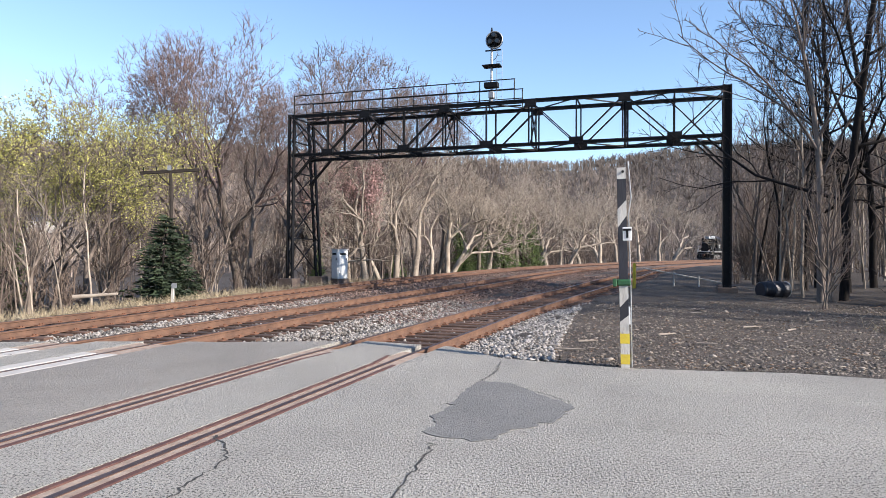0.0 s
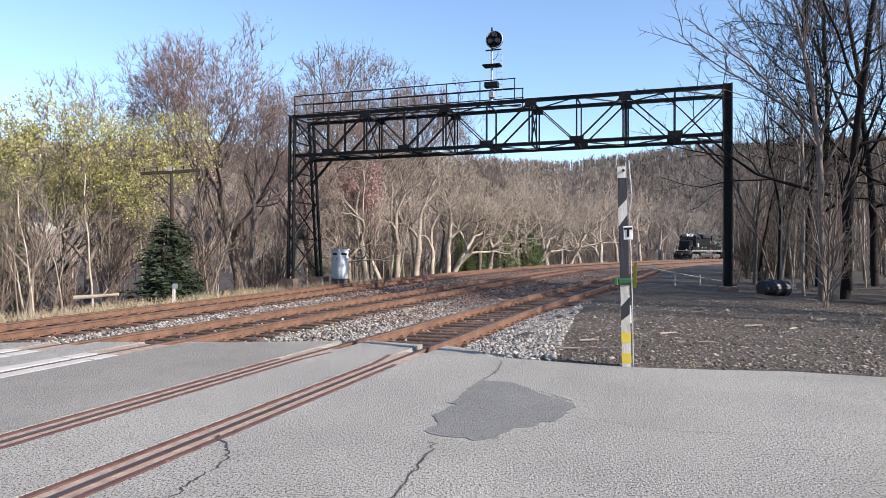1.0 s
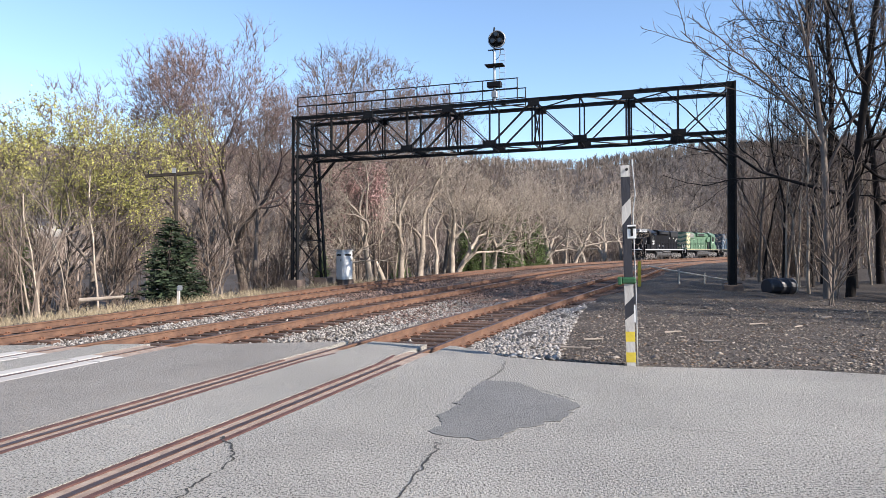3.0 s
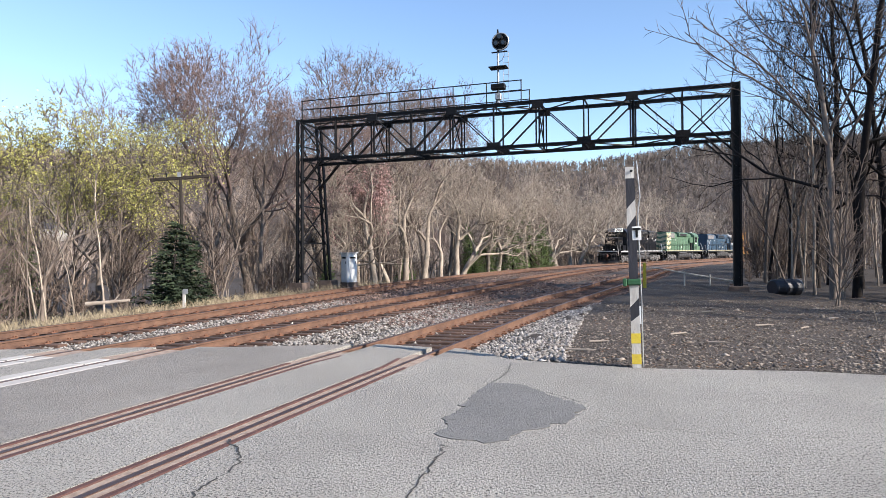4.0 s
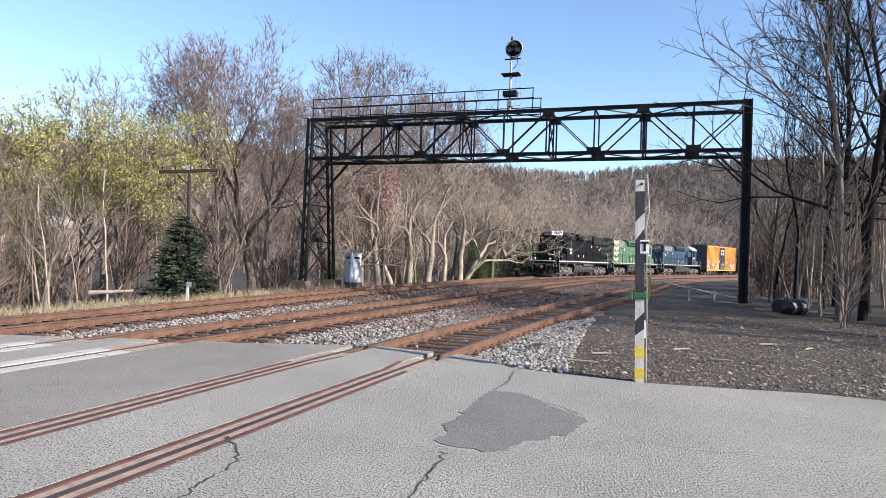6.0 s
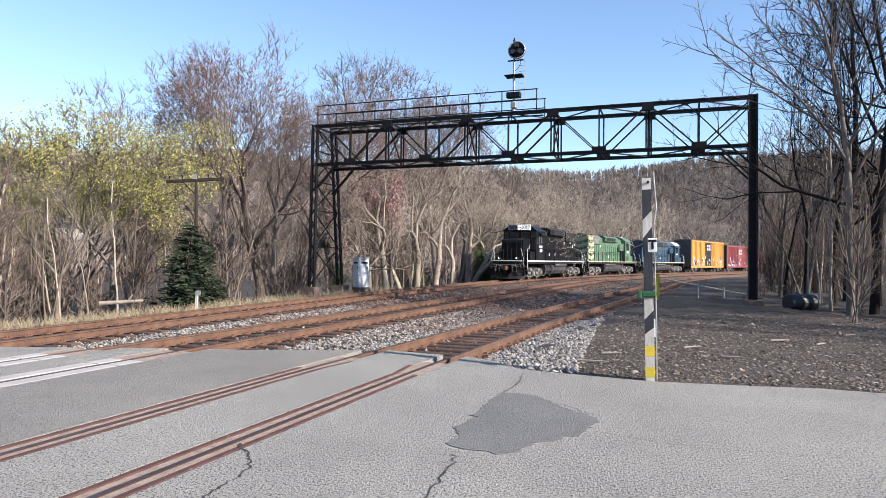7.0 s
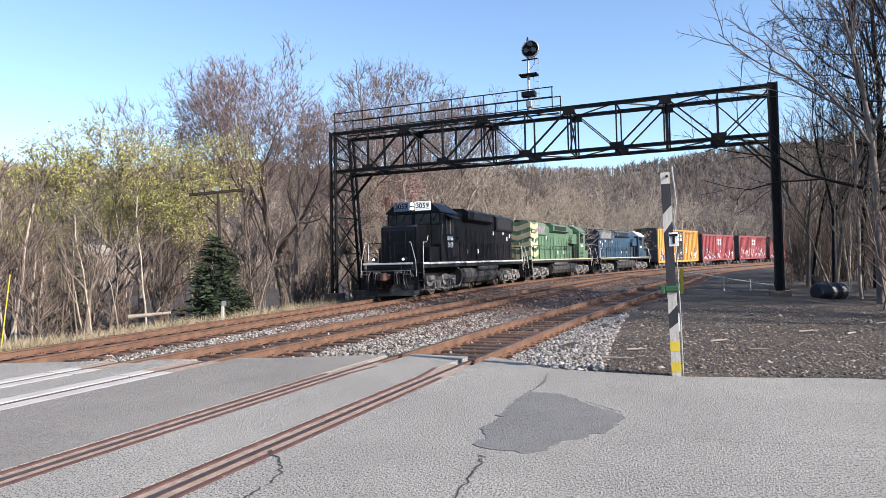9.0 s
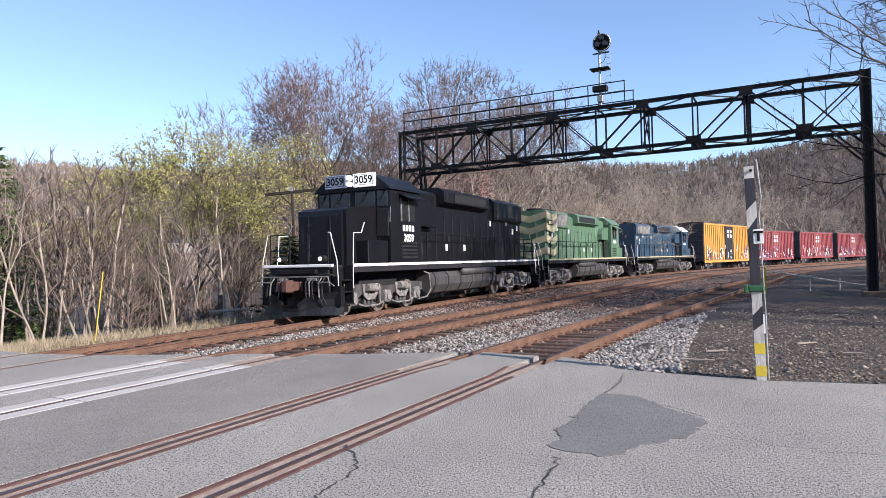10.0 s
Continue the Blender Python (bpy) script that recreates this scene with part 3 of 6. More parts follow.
T_OAK = make_tree("bare_tree", "tall bare grey tree with a wide fine crown", 11, M_BARK, M_TWIG, height=13, r0=0.24, bole=0.24, depth=8, angle=0.6, third=0.33)
T_MAPLE = make_tree("bare_tree", "tall bare tree with reddish budding twigs", 12, M_BARK, M_TWIG_RED, (1, 0.03, 0.06, M_BUD, 2), height=14, r0=0.26, bole=0.2, depth=8, angle=0.52, stems=2, up=0.12, third=0.26)
T_SLIM = make_tree("bare_tree", "slim bare tree with a high thin crown", 13, M_BARK, M_TWIG, height=13, r0=0.14, fork=0.45, spread=0.75, dens=0.8)
T_BIRCH = make_tree("bare_tree", "pale trunked bare tree with crooked limbs", 14, M_BARK_PALE, M_BARK_PALE, height=12, r0=0.24, bole=0.24, depth=7, angle=0.62, wob=0.17, lean=0.06)
T_PALE2 = make_tree("bare_tree", "crooked bare tree with sunlit tan limbs", 44, M_BARK_PALE, M_BARK_PALE, height=12, r0=0.24, bole=0.2, depth=7, angle=0.7, wob=0.2, stems=2)
T_PALE = make_tree("bare_tree", "young pale tree with thin upright branches", 15, M_BARK_PALE, M_BARK_PALE, height=9, r0=0.085, bole=0.3, depth=6, angle=0.42, twigs=1)
T_DARK = make_tree("bare_tree", "dark bare tree with long spreading branches", 16, M_BARK_DARK_SHADE, M_BARK_DARK_SHADE, height=18, r0=0.135, fork=0.22, spread=1.2, dens=0.95, wob=0.14, limb=0.36, up=0.26)
T_DARK2 = make_tree("bare_tree", "slender dark bare tree in the thicket", 17, M_BARK_DARK_SHADE, M_BARK_DARK_SHADE, height=14, r0=0.095, bole=0.26, depth=7, angle=0.45, up=0.14)
T_GREEN = make_tree("budding_tree", "tree in fresh yellow green leaf", 18, M_BARK, M_BARK, (4, 0.05, 0.18, M_LEAF, 1), height=8.8, r0=0.095, bole=0.18, depth=8, angle=0.62, twigs=2, up=0.1)
T_RED = make_tree("budding_tree", "small tree with dull red buds", 19, M_BARK, M_TWIG_RED, (3, 0.06, 0.14, M_BUD, 1), height=7, r0=0.1, fork=0.2, spread=0.6, dens=0.75)
T_POLE = make_tree("sapling", "tall thin straight sapling in the thicket", 26, M_BARK_PALE, M_TWIG_DARK, height=8.5, r0=0.05, fork=0.4, spread=0.6, levels=2, dens=0.75, wob=0.2, limb=0.3)
T_POLE2 = make_tree("sapling", "pair of thin leaning saplings in the thicket", 27, M_BARK, M_TWIG_DARK, height=7.5, r0=0.055, fork=0.35, spread=0.6, levels=2, dens=0.8, stems=2, wob=0.12, limb=0.3)
T_SAP = make_tree("sapling", "leafless sapling in the undergrowth", 20, M_BARK, M_TWIG, height=5, r0=0.045, fork=0.2, spread=0.6, levels=2, stems=3, dens=0.85)
T_SAP_P = make_tree("sapling", "pale leafless sapling in the undergrowth", 25, M_BARK_PALE, M_TWIG, height=5.5, r0=0.045, fork=0.25, spread=0.55, levels=2, stems=2, dens=0.9)
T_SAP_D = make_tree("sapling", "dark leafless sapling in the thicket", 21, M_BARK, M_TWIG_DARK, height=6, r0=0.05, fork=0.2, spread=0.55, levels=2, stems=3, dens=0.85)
T_BUSH = make_tree("bush", "tangled leafless bush at the wood's edge", 22, M_TWIG_DARK, M_TWIG, height=2.6, r0=0.03, fork=0.1, spread=0.9, levels=2, stems=4, dens=0.8)
LOW = dict(levels=3, dens=1.0, fine=1.2)
L_OAK = make_tree("bare_tree", "bare grey tree deep in the woods", 31, M_BARK, M_TWIG, height=14, r0=0.2, bole=0.24, depth=6, angle=0.62, twigs=2)
L_MAPLE = make_tree("bare_tree", "bare tree with reddish twigs deep in the woods", 32, M_BARK, M_TWIG_RED, height=15, r0=0.2, bole=0.22, depth=6, angle=0.55, twigs=2)
L_SLIM = make_tree("bare_tree", "slim bare tree deep in the woods", 33, M_BARK, M_TWIG, height=13, r0=0.13, fork=0.4, spread=0.6, **LOW)
L_BIRCH = make_tree("bare_tree", "pale trunked tree deep in the woods", 34, M_BARK_PALE, M_BARK_PALE, height=12, r0=0.15, bole=0.25, depth=6, angle=0.6, wob=0.16, twigs=2)
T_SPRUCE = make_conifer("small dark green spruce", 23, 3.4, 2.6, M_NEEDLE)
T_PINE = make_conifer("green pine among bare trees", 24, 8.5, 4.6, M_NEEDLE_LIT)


def by_angle(px, dist):
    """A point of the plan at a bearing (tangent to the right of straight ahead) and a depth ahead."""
    return (px - 784) / 1140 * dist, dist


def plant_woods():
    rs = np.random.RandomState(5)

    def P(tree, px, d, sc=1.0, rz=0.0, lean=None):
        """Plants on a bearing, farther back where the place would be too near the tracks."""
        for _ in range(40):
            off, q = offset_from_main(*[[v] for v in by_angle(px, d)])
            if not -5.5 < off[0] < off_of(OFF_NEAR, q[0]) + 3:
                break
            d, sc = d * 1.03, sc * 1.02
        return plant(tree, *by_angle(px, d), sc, rz, lean or (rs.normal(0, 4), rs.normal(0, 4)))
    # the trees that stand out, from one side of the view to the other
    P(T_GREEN, 150, 29, 1.12, 20)
    P(T_GREEN, 70, 33, 0.95, 140)
    P(T_GREEN, 200, 35, 0.98, 250)
    P(T_GREEN, 95, 31, 0.85, 300)
    P(T_GREEN, 50, 26, 0.95, 10)
    P(T_GREEN, -40, 36, 0.9, 70)
    P(T_MAPLE, 315, 37, 1.08, 30)
    P(T_MAPLE, 430, 42, 1.26, 160)
    P(T_OAK, 500, 50, 1.25, 60)
    P(T_OAK, 345, 40, 1.15, 100, (0, 15))
    P(T_OAK, 255, 44, 1.05, 40)
    P(T_OAK, 110, 46, 0.8, 310)
    P(T_SLIM, 440, 36, 0.9, 0)
    P(T_SLIM, 560, 46, 1.35, 60)
    P(T_SLIM, 590, 54, 1.5, 10)
    P(T_OAK, 625, 56, 1.6, 220)
    P(T_MAPLE, 690, 62, 1.5, 320)
    P(T_OAK, 780, 66, 1.45, 20)
    P(T_MAPLE, 560, 54, 1.3, 110)
    P(T_OAK, 735, 60, 1.4, 140)
    P(T_BIRCH, 645, 41, 0.85, 120)
    P(T_RED, 655, 46, 1.3, 0)
    P(T_RED, 610, 48, 1.3, 90)
    P(T_BIRCH, 733, 40, 0.85, 10)
    P(T_BIRCH, 700, 44, 0.85, 90)
    P(T_BIRCH, 790, 51, 0.95, 200)
    P(T_SLIM, 860, 62, 0.95, 80)
    P(T_BIRCH, 902, 70, 1.05, 300)
    P(T_BIRCH, 932, 74, 1.05, 60)
    P(T_BIRCH, 965, 80, 1.15, 170)
    P(T_BIRCH, 1060, 96, 1.1, 20)
    for px, d, q, rz in ((585, 44, 0.62, 40), (615, 50, 0.7, 170), (672, 48, 0.68, 260), (762, 47, 0.66, 75), (818, 54, 0.72, 140), (845, 58, 0.75, 230), (800, 60, 0.9, 96), (860, 70, 1.0, 28), (935, 78, 1.0, 300), (1005, 90, 1.1, 64), (1065, 84, 0.95, 204), (1110, 104, 1.1, 10), (1190, 112, 1.15, 88), (880, 60, 0.74, 330),
                         (915, 66, 0.8, 15), (950, 68, 0.8, 100), (990, 74, 0.85, 190), (1025, 80, 0.9, 280), (1090, 92, 1.0, 50), (1130, 100, 1.0, 130), (1165, 108, 1.05, 210)):
        P((T_BIRCH, T_PALE2)[rz % 4 == 0], px, d, q, rz)
    P(T_SPRUCE, 280, 26, 1.1, 0)
    P(T_SPRUCE, 312, 27.8, 0.9, 80)
    P(T_PINE, 838, 52, 0.62, 0)
    P(T_PINE, 890, 60, 0.72, 40)
    P(T_PINE, 940, 70, 0.7, 200)
    P(T_PINE, 560, 39, 0.28, 120)
    P(T_PINE, 925, 80, 0.95, 90)
    P(T_PINE, 820, 62, 0.6, 150)
    P(T_PINE, 700, 56, 0.45, 30)
    P(T_PINE, 0, 42, 0.85, 60)
    P(T_PINE, -302, 24, 1.05, 10)
    P(T_GREEN, -120, 34, 0.8, 200)
    P(T_PALE, -123, 20, 0.74, 0)
    P(T_SAP_P, -245, 18.5, 1.15, 100)
    P(T_SAP_P, -270, 20, 1.3, 10)
    P(T_SAP_P, -200, 19.5, 1.0, 200)
    P(T_SAP_P, -150, 20, 1.25, 300)
    P(T_SAP_P, -110, 22, 1.3, 60)
    P(T_PALE, -90, 23, 0.8, 200)
    P(T_PALE, 40, 25, 0.7, 250)
    P(T_PALE, 110, 24, 0.6, 20)
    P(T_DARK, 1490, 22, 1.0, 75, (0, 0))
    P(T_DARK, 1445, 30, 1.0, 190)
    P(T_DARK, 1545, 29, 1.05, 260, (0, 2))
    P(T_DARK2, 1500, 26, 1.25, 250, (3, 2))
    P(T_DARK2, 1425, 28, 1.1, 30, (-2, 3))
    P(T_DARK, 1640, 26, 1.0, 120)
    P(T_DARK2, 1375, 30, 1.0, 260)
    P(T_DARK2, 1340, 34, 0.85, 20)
    # rows behind the main line
    for k in range(130):
        s, o = rs.uniform(4, 150), -(6.5 + 34 * rs.rand() ** 1.3)
        p, _ = on_line(s, o)
        tree = (T_POLE, T_PALE, T_POLE2)[k % 3] if s < 24 else (L_OAK, L_SLIM, L_BIRCH, L_MAPLE, L_SLIM, L_BIRCH, L_SLIM)[k % 7]
        plant(tree, p.x, p.y, rs.uniform(0.45, 0.72) * (1 + min(s, 60) / 400), rs.uniform(0, 360), (rs.normal(0, 4), rs.normal(0, 4)))
    for k in range(125):
        s, o = rs.uniform(2, 120), -rs.uniform(5.0, 17)
        p, _ = on_line(s, o)
        plant((T_SAP, T_BUSH, T_SAP_P)[k % 3], p.x, p.y, rs.uniform(0.6, 1.3), rs.uniform(0, 360))
    for k in range(60):
        s, o = rs.uniform(-2, 26), -rs.uniform(5.5, 26)
        p, _ = on_line(s, o)
        plant((T_SAP_P, T_POLE, T_BUSH, T_POLE2)[k % 4], p.x, p.y, rs.uniform(0.4, 0.8), rs.uniform(0, 360))
    # thicket on the other side
    for k in range(120):
        s = rs.uniform(14, 75)
        o = off_of(OFF_NEAR, s) + 6.4 + 13 * rs.rand() ** 1.3
        p, _ = on_line(s, o)
        if p.x < 11.9 + (p.y - 22) * 0.34:
            continue
        plant((T_POLE, T_POLE2, T_POLE, L_SLIM, T_POLE, T_POLE2)[k % 6], p.x, p.y, rs.uniform(0.65, 1.05), rs.uniform(0, 360), (rs.normal(0, 5), rs.normal(0, 5)))
    for k in range(40):
        s = rs.uniform(12, 60)
        o = off_of(OFF_NEAR, s) + rs.uniform(6.2, 18)
        p, _ = on_line(s, o)
        if p.x < 11.3 + (p.y - 22) * 0.34:
            continue
        plant((T_SAP_D, T_SAP, T_BUSH, T_SAP_P)[k % 4], p.x, p.y, rs.uniform(0.4, 0.8), rs.uniform(0, 360))
    # brush at the near end of the thicket
    for k in range(8):
        x, y = rs.uniform(14, 20), rs.uniform(17, 23)
        plant((T_POLE, T_BUSH)[k % 2], x, y, rs.uniform(0.5, 0.9), rs.uniform(0, 360))
    # trees along the road on the sunny side, whose shade falls across the yard
    for k in range(22):
        x = rs.uniform(11.2, 17) if k < 15 else rs.uniform(17, 28)
        y = 15.3 - 0.577 * (x - 6) + rs.uniform(0.2, 4.5)
        if x / y < 1.02:
            continue
        plant((T_SLIM, T_POLE2, T_DARK2)[k % 3], x, y, rs.uniform(0.5, 0.75), rs.uniform(0, 360), (rs.normal(0, 3), rs.normal(0, 3)))
    # low brush beyond the bridge
    for k in range(60):
        x, y = by_angle(rs.uniform(1315, 1470), rs.uniform(36, 62))
        off, s = offset_from_main([x], [y])
        if off[0] < off_of(OFF_NEAR, s[0]) + 4.5:
            continue
        plant((T_SAP, T_BUSH, T_SAP_P, T_SAP_D)[k % 4], x, y, rs.uniform(0.6, 1.1), rs.uniform(0, 360))
    # trees behind the line as it curves away
    for k in range(70):
        s, o = rs.uniform(80, 230), -rs.uniform(8, 60)
        p, _ = on_line(s, o)
        plant((L_OAK, L_SLIM, L_MAPLE, L_OAK)[k % 4], p.x, p.y, rs.uniform(0.6, 0.95), rs.uniform(0, 360))


def far_woods():
    """Bare crowns covering the hills, as one mesh of thin strokes."""
    rs = np.random.RandomState(61)
    V, Fc = [], []
    n = 10000
    ang = rs.uniform(radians(25), radians(152), n)
    d = 150 + 380 * rs.rand(n) ** 0.8
    xs, ys = np.cos(ang) * d, np.sin(ang) * d
    zs = ground_height(xs, ys)
    for x, y, z, dd in zip(xs, ys, zs, d):
        h = rs.uniform(5, 9.5)
        w = 0.07 + dd * 0.00045
        px, py = -y / dd, x / dd
        for j in range(17):
            if j == 0:
                a, b = (0, 0), (rs.normal(0, 0.4), h * 0.72)
                ww = w * 0.9
            else:
                q = rs.uniform(0.25, 0.8)
                a = (0, h * q)
                l = h * rs.uniform(0.2, 0.48)
                t = rs.normal(0, 0.95)
                b = (l * math.sin(t), h * q + l * math.cos(t))
                ww = w * rs.uniform(0.6, 1.1)
            oy = rs.normal(0, 0.6) if j else 0
            tip = oy + (rs.normal(0, 1.6) if j else 0)
            k = len(V)
            V += [(x + px * (a[0] - ww), y + py * (a[0] - ww) + oy, z + a[1]), (x + px * (a[0] + ww), y + py * (a[0] + ww) + oy, z + a[1]), (x + px * b[0], y + py * b[0] + tip, z + b[1])]
            Fc.append((k, k + 1, k + 2))
    me = bpy.data.meshes.new("far_woods")
    me.from_pydata(V, [], Fc)
    me.materials.append(mat("far bare branches", (0.275, 0.218, 0.18), (0.12, 0.094, 0.078), 0.02, 1.0, bump=0, rand=0.5, island=True))
    tagged(new("far_woods", me), "brown leafless woods covering the distant hills", "woods", kind="stuff")


far_woods()
plant_woods()

# ---- train ----
M_LOCO_BLACK = mat("glossy black locomotive paint", (0.009, 0.0095, 0.012), (0.005, 0.005, 0.006), 1.2, 0.42, bump=0.06, bscale=20, spots=(0.042, 0.04, 0.042), spot_scale=2.2, spot_at=0.61, stretch=(1.6, 1.6, 0.16), spec=0.22)
M_LOCO_GREEN = mat("weathered green locomotive paint", (0.115, 0.21, 0.125), (0.05, 0.10, 0.062), 1.6, 0.5, bump=0.08, bscale=20, spots=(0.24, 0.31, 0.22), spot_scale=3, spot_at=0.6, stretch=(1.5, 1.5, 0.15))
M_LOCO_BLUE = mat("faded blue locomotive paint", (0.04, 0.085, 0.135), (0.018, 0.04, 0.066), 1.5, 0.5, bump=0.08, bscale=20, spots=(0.10, 0.145, 0.19), spot_scale=3, spot_at=0.64, stretch=(1, 1, 0.2))
M_CREAM = mat("cream paint", (0.55, 0.50, 0.31), (0.38, 0.33, 0.2), 2.0, 0.6, bump=0.05)
M_WHITE = mat("white paint", (0.80, 0.79, 0.76), (0.66, 0.65, 0.62), 3.0, 0.6, bump=0.05)
M_GRIME = mat("dusty grey running gear", (0.29, 0.275, 0.262), (0.06, 0.054, 0.05), 5.0, 0.85, bump=0.5, bscale=25)
M_TANK = mat("grimy fuel tank", (0.085, 0.08, 0.08), (0.02, 0.019, 0.019), 2.0, 0.6, bump=0.2, bscale=20, stretch=(2, 1, 0.4))
M_PLOUGH = mat("scraped black plough steel", (0.014, 0.015, 0.019), (0.006, 0.006, 0.007), 3.0, 0.5, bump=0.2, spots=(0.09, 0.083, 0.08), spot_scale=9, spot_at=0.65, stretch=(1, 1, 0.4), spec=0.3)
M_DARK = mat("dark louvre", (0.012, 0.012, 0.013), rough=0.7, bump=0.1)
M_GLASS = mat("dark cab glass", (0.02, 0.025, 0.03), (0.015, 0.018, 0.02), 1.0, 0.12, bump=0.0, spec=0.8)
M_STEEL = mat("worn wheel steel", (0.32, 0.27, 0.24), (0.16, 0.13, 0.11), 5.0, 0.5, 0.5, bump=0.1)
M_COUPLER = mat("rust red coupler", (0.13, 0.06, 0.044), (0.045, 0.022, 0.018), 7.0, 0.85, bump=0.4)
# far number board, its shade put into a grey blue colour
M_BOARD_SHADE = mat("shaded number board", (0.30, 0.36, 0.46), rough=0.5, bump=0)
M_YELLOWCAR = mat("orange yellow boxcar paint", (0.62, 0.32, 0.07), (0.46, 0.22, 0.045), 1.2, 0.6, bump=0.08, spots=(0.36, 0.18, 0.06), spot_scale=2.5, spot_at=0.66, stretch=(1, 1, 0.25))
M_REDCAR = mat("faded red boxcar paint", (0.30, 0.06, 0.065), (0.19, 0.04, 0.045), 1.2, 0.7, bump=0.08, spots=(0.5, 0.25, 0.24), spot_scale=2.0, spot_at=0.62, stretch=(1, 1, 0.2))
M_CARROOF = mat("dark car roof", (0.09, 0.085, 0.09), rough=0.7)
M_BLUEPAINT = mat("blue spray paint", (0.10, 0.16, 0.40), rough=0.6, bump=0)


def glow(name, col, power):
    m = bpy.data.materials.new(name)
    m.use_nodes = True
    b = m.node_tree.nodes["Principled BSDF"]
    b.inputs["Base Color"].default_value = (*col, 1)
    b.inputs["Emission Color"].default_value = (*col, 1)
    b.inputs["Emission Strength"].default_value = power
    return m


M_LIT_BOARD = glow("lit number board", (0.8, 0.8, 0.76), 0.5)
M_LAMP = glow("lit headlamp", (1.0, 0.96, 0.88), 1.3)


def letters(text, size, material, parent, m, bold=0.0, name="lettering"):
    """Raised lettering in the built-in font, as a mesh."""
    cu = bpy.data.curves.new(name, "FONT")
    cu.body, cu.size, cu.align_x, cu.align_y, cu.extrude, cu.offset = text, size, "CENTER", "CENTER", 0.004, bold
    tmp = bpy.data.objects.new(name, cu)
    scene.collection.objects.link(tmp)
    me = bpy.data.meshes.new_from_object(tmp.evaluated_get(bpy.context.evaluated_depsgraph_get()))
    bpy.data.objects.remove(tmp)
    bpy.data.curves.remove(cu)
    me.materials.clear()
    me.materials.append(material)
    ob = new(name, me)
    ob.parent, ob.matrix_basis = parent, m
    return ob


def bmbox(lo, hi, bevel=0.0):
    return box(bmesh.new(), lo, hi, bevel)


WHEEL_R = 0.51


def wheelset_mesh():
    bm = bmesh.new()
    for s in (-1, 1):
        cyl(bm, (0, s * 0.70, 0), (0, s * 0.82, 0), WHEEL_R, 24)
        cyl(bm, (0, s * 0.66, 0), (0, s * 0.70, 0), WHEEL_R + 0.03, 24)
        cyl(bm, (0, s * 0.82, 0), (0, s * 0.86, 0), 0.17, 10)
        box(bm, (-0.06, s * 0.82 - 0.02, 0.2), (0.06, s * 0.82 + 0.02, 0.36))
    cyl(bm, (0, -0.95, 0), (0, 0.95, 0), 0.09, 8)
    return mesh_from("wheelset", bm, M_STEEL)


WHEELSET = wheelset_mesh()
LOCO_LEN = 19.3


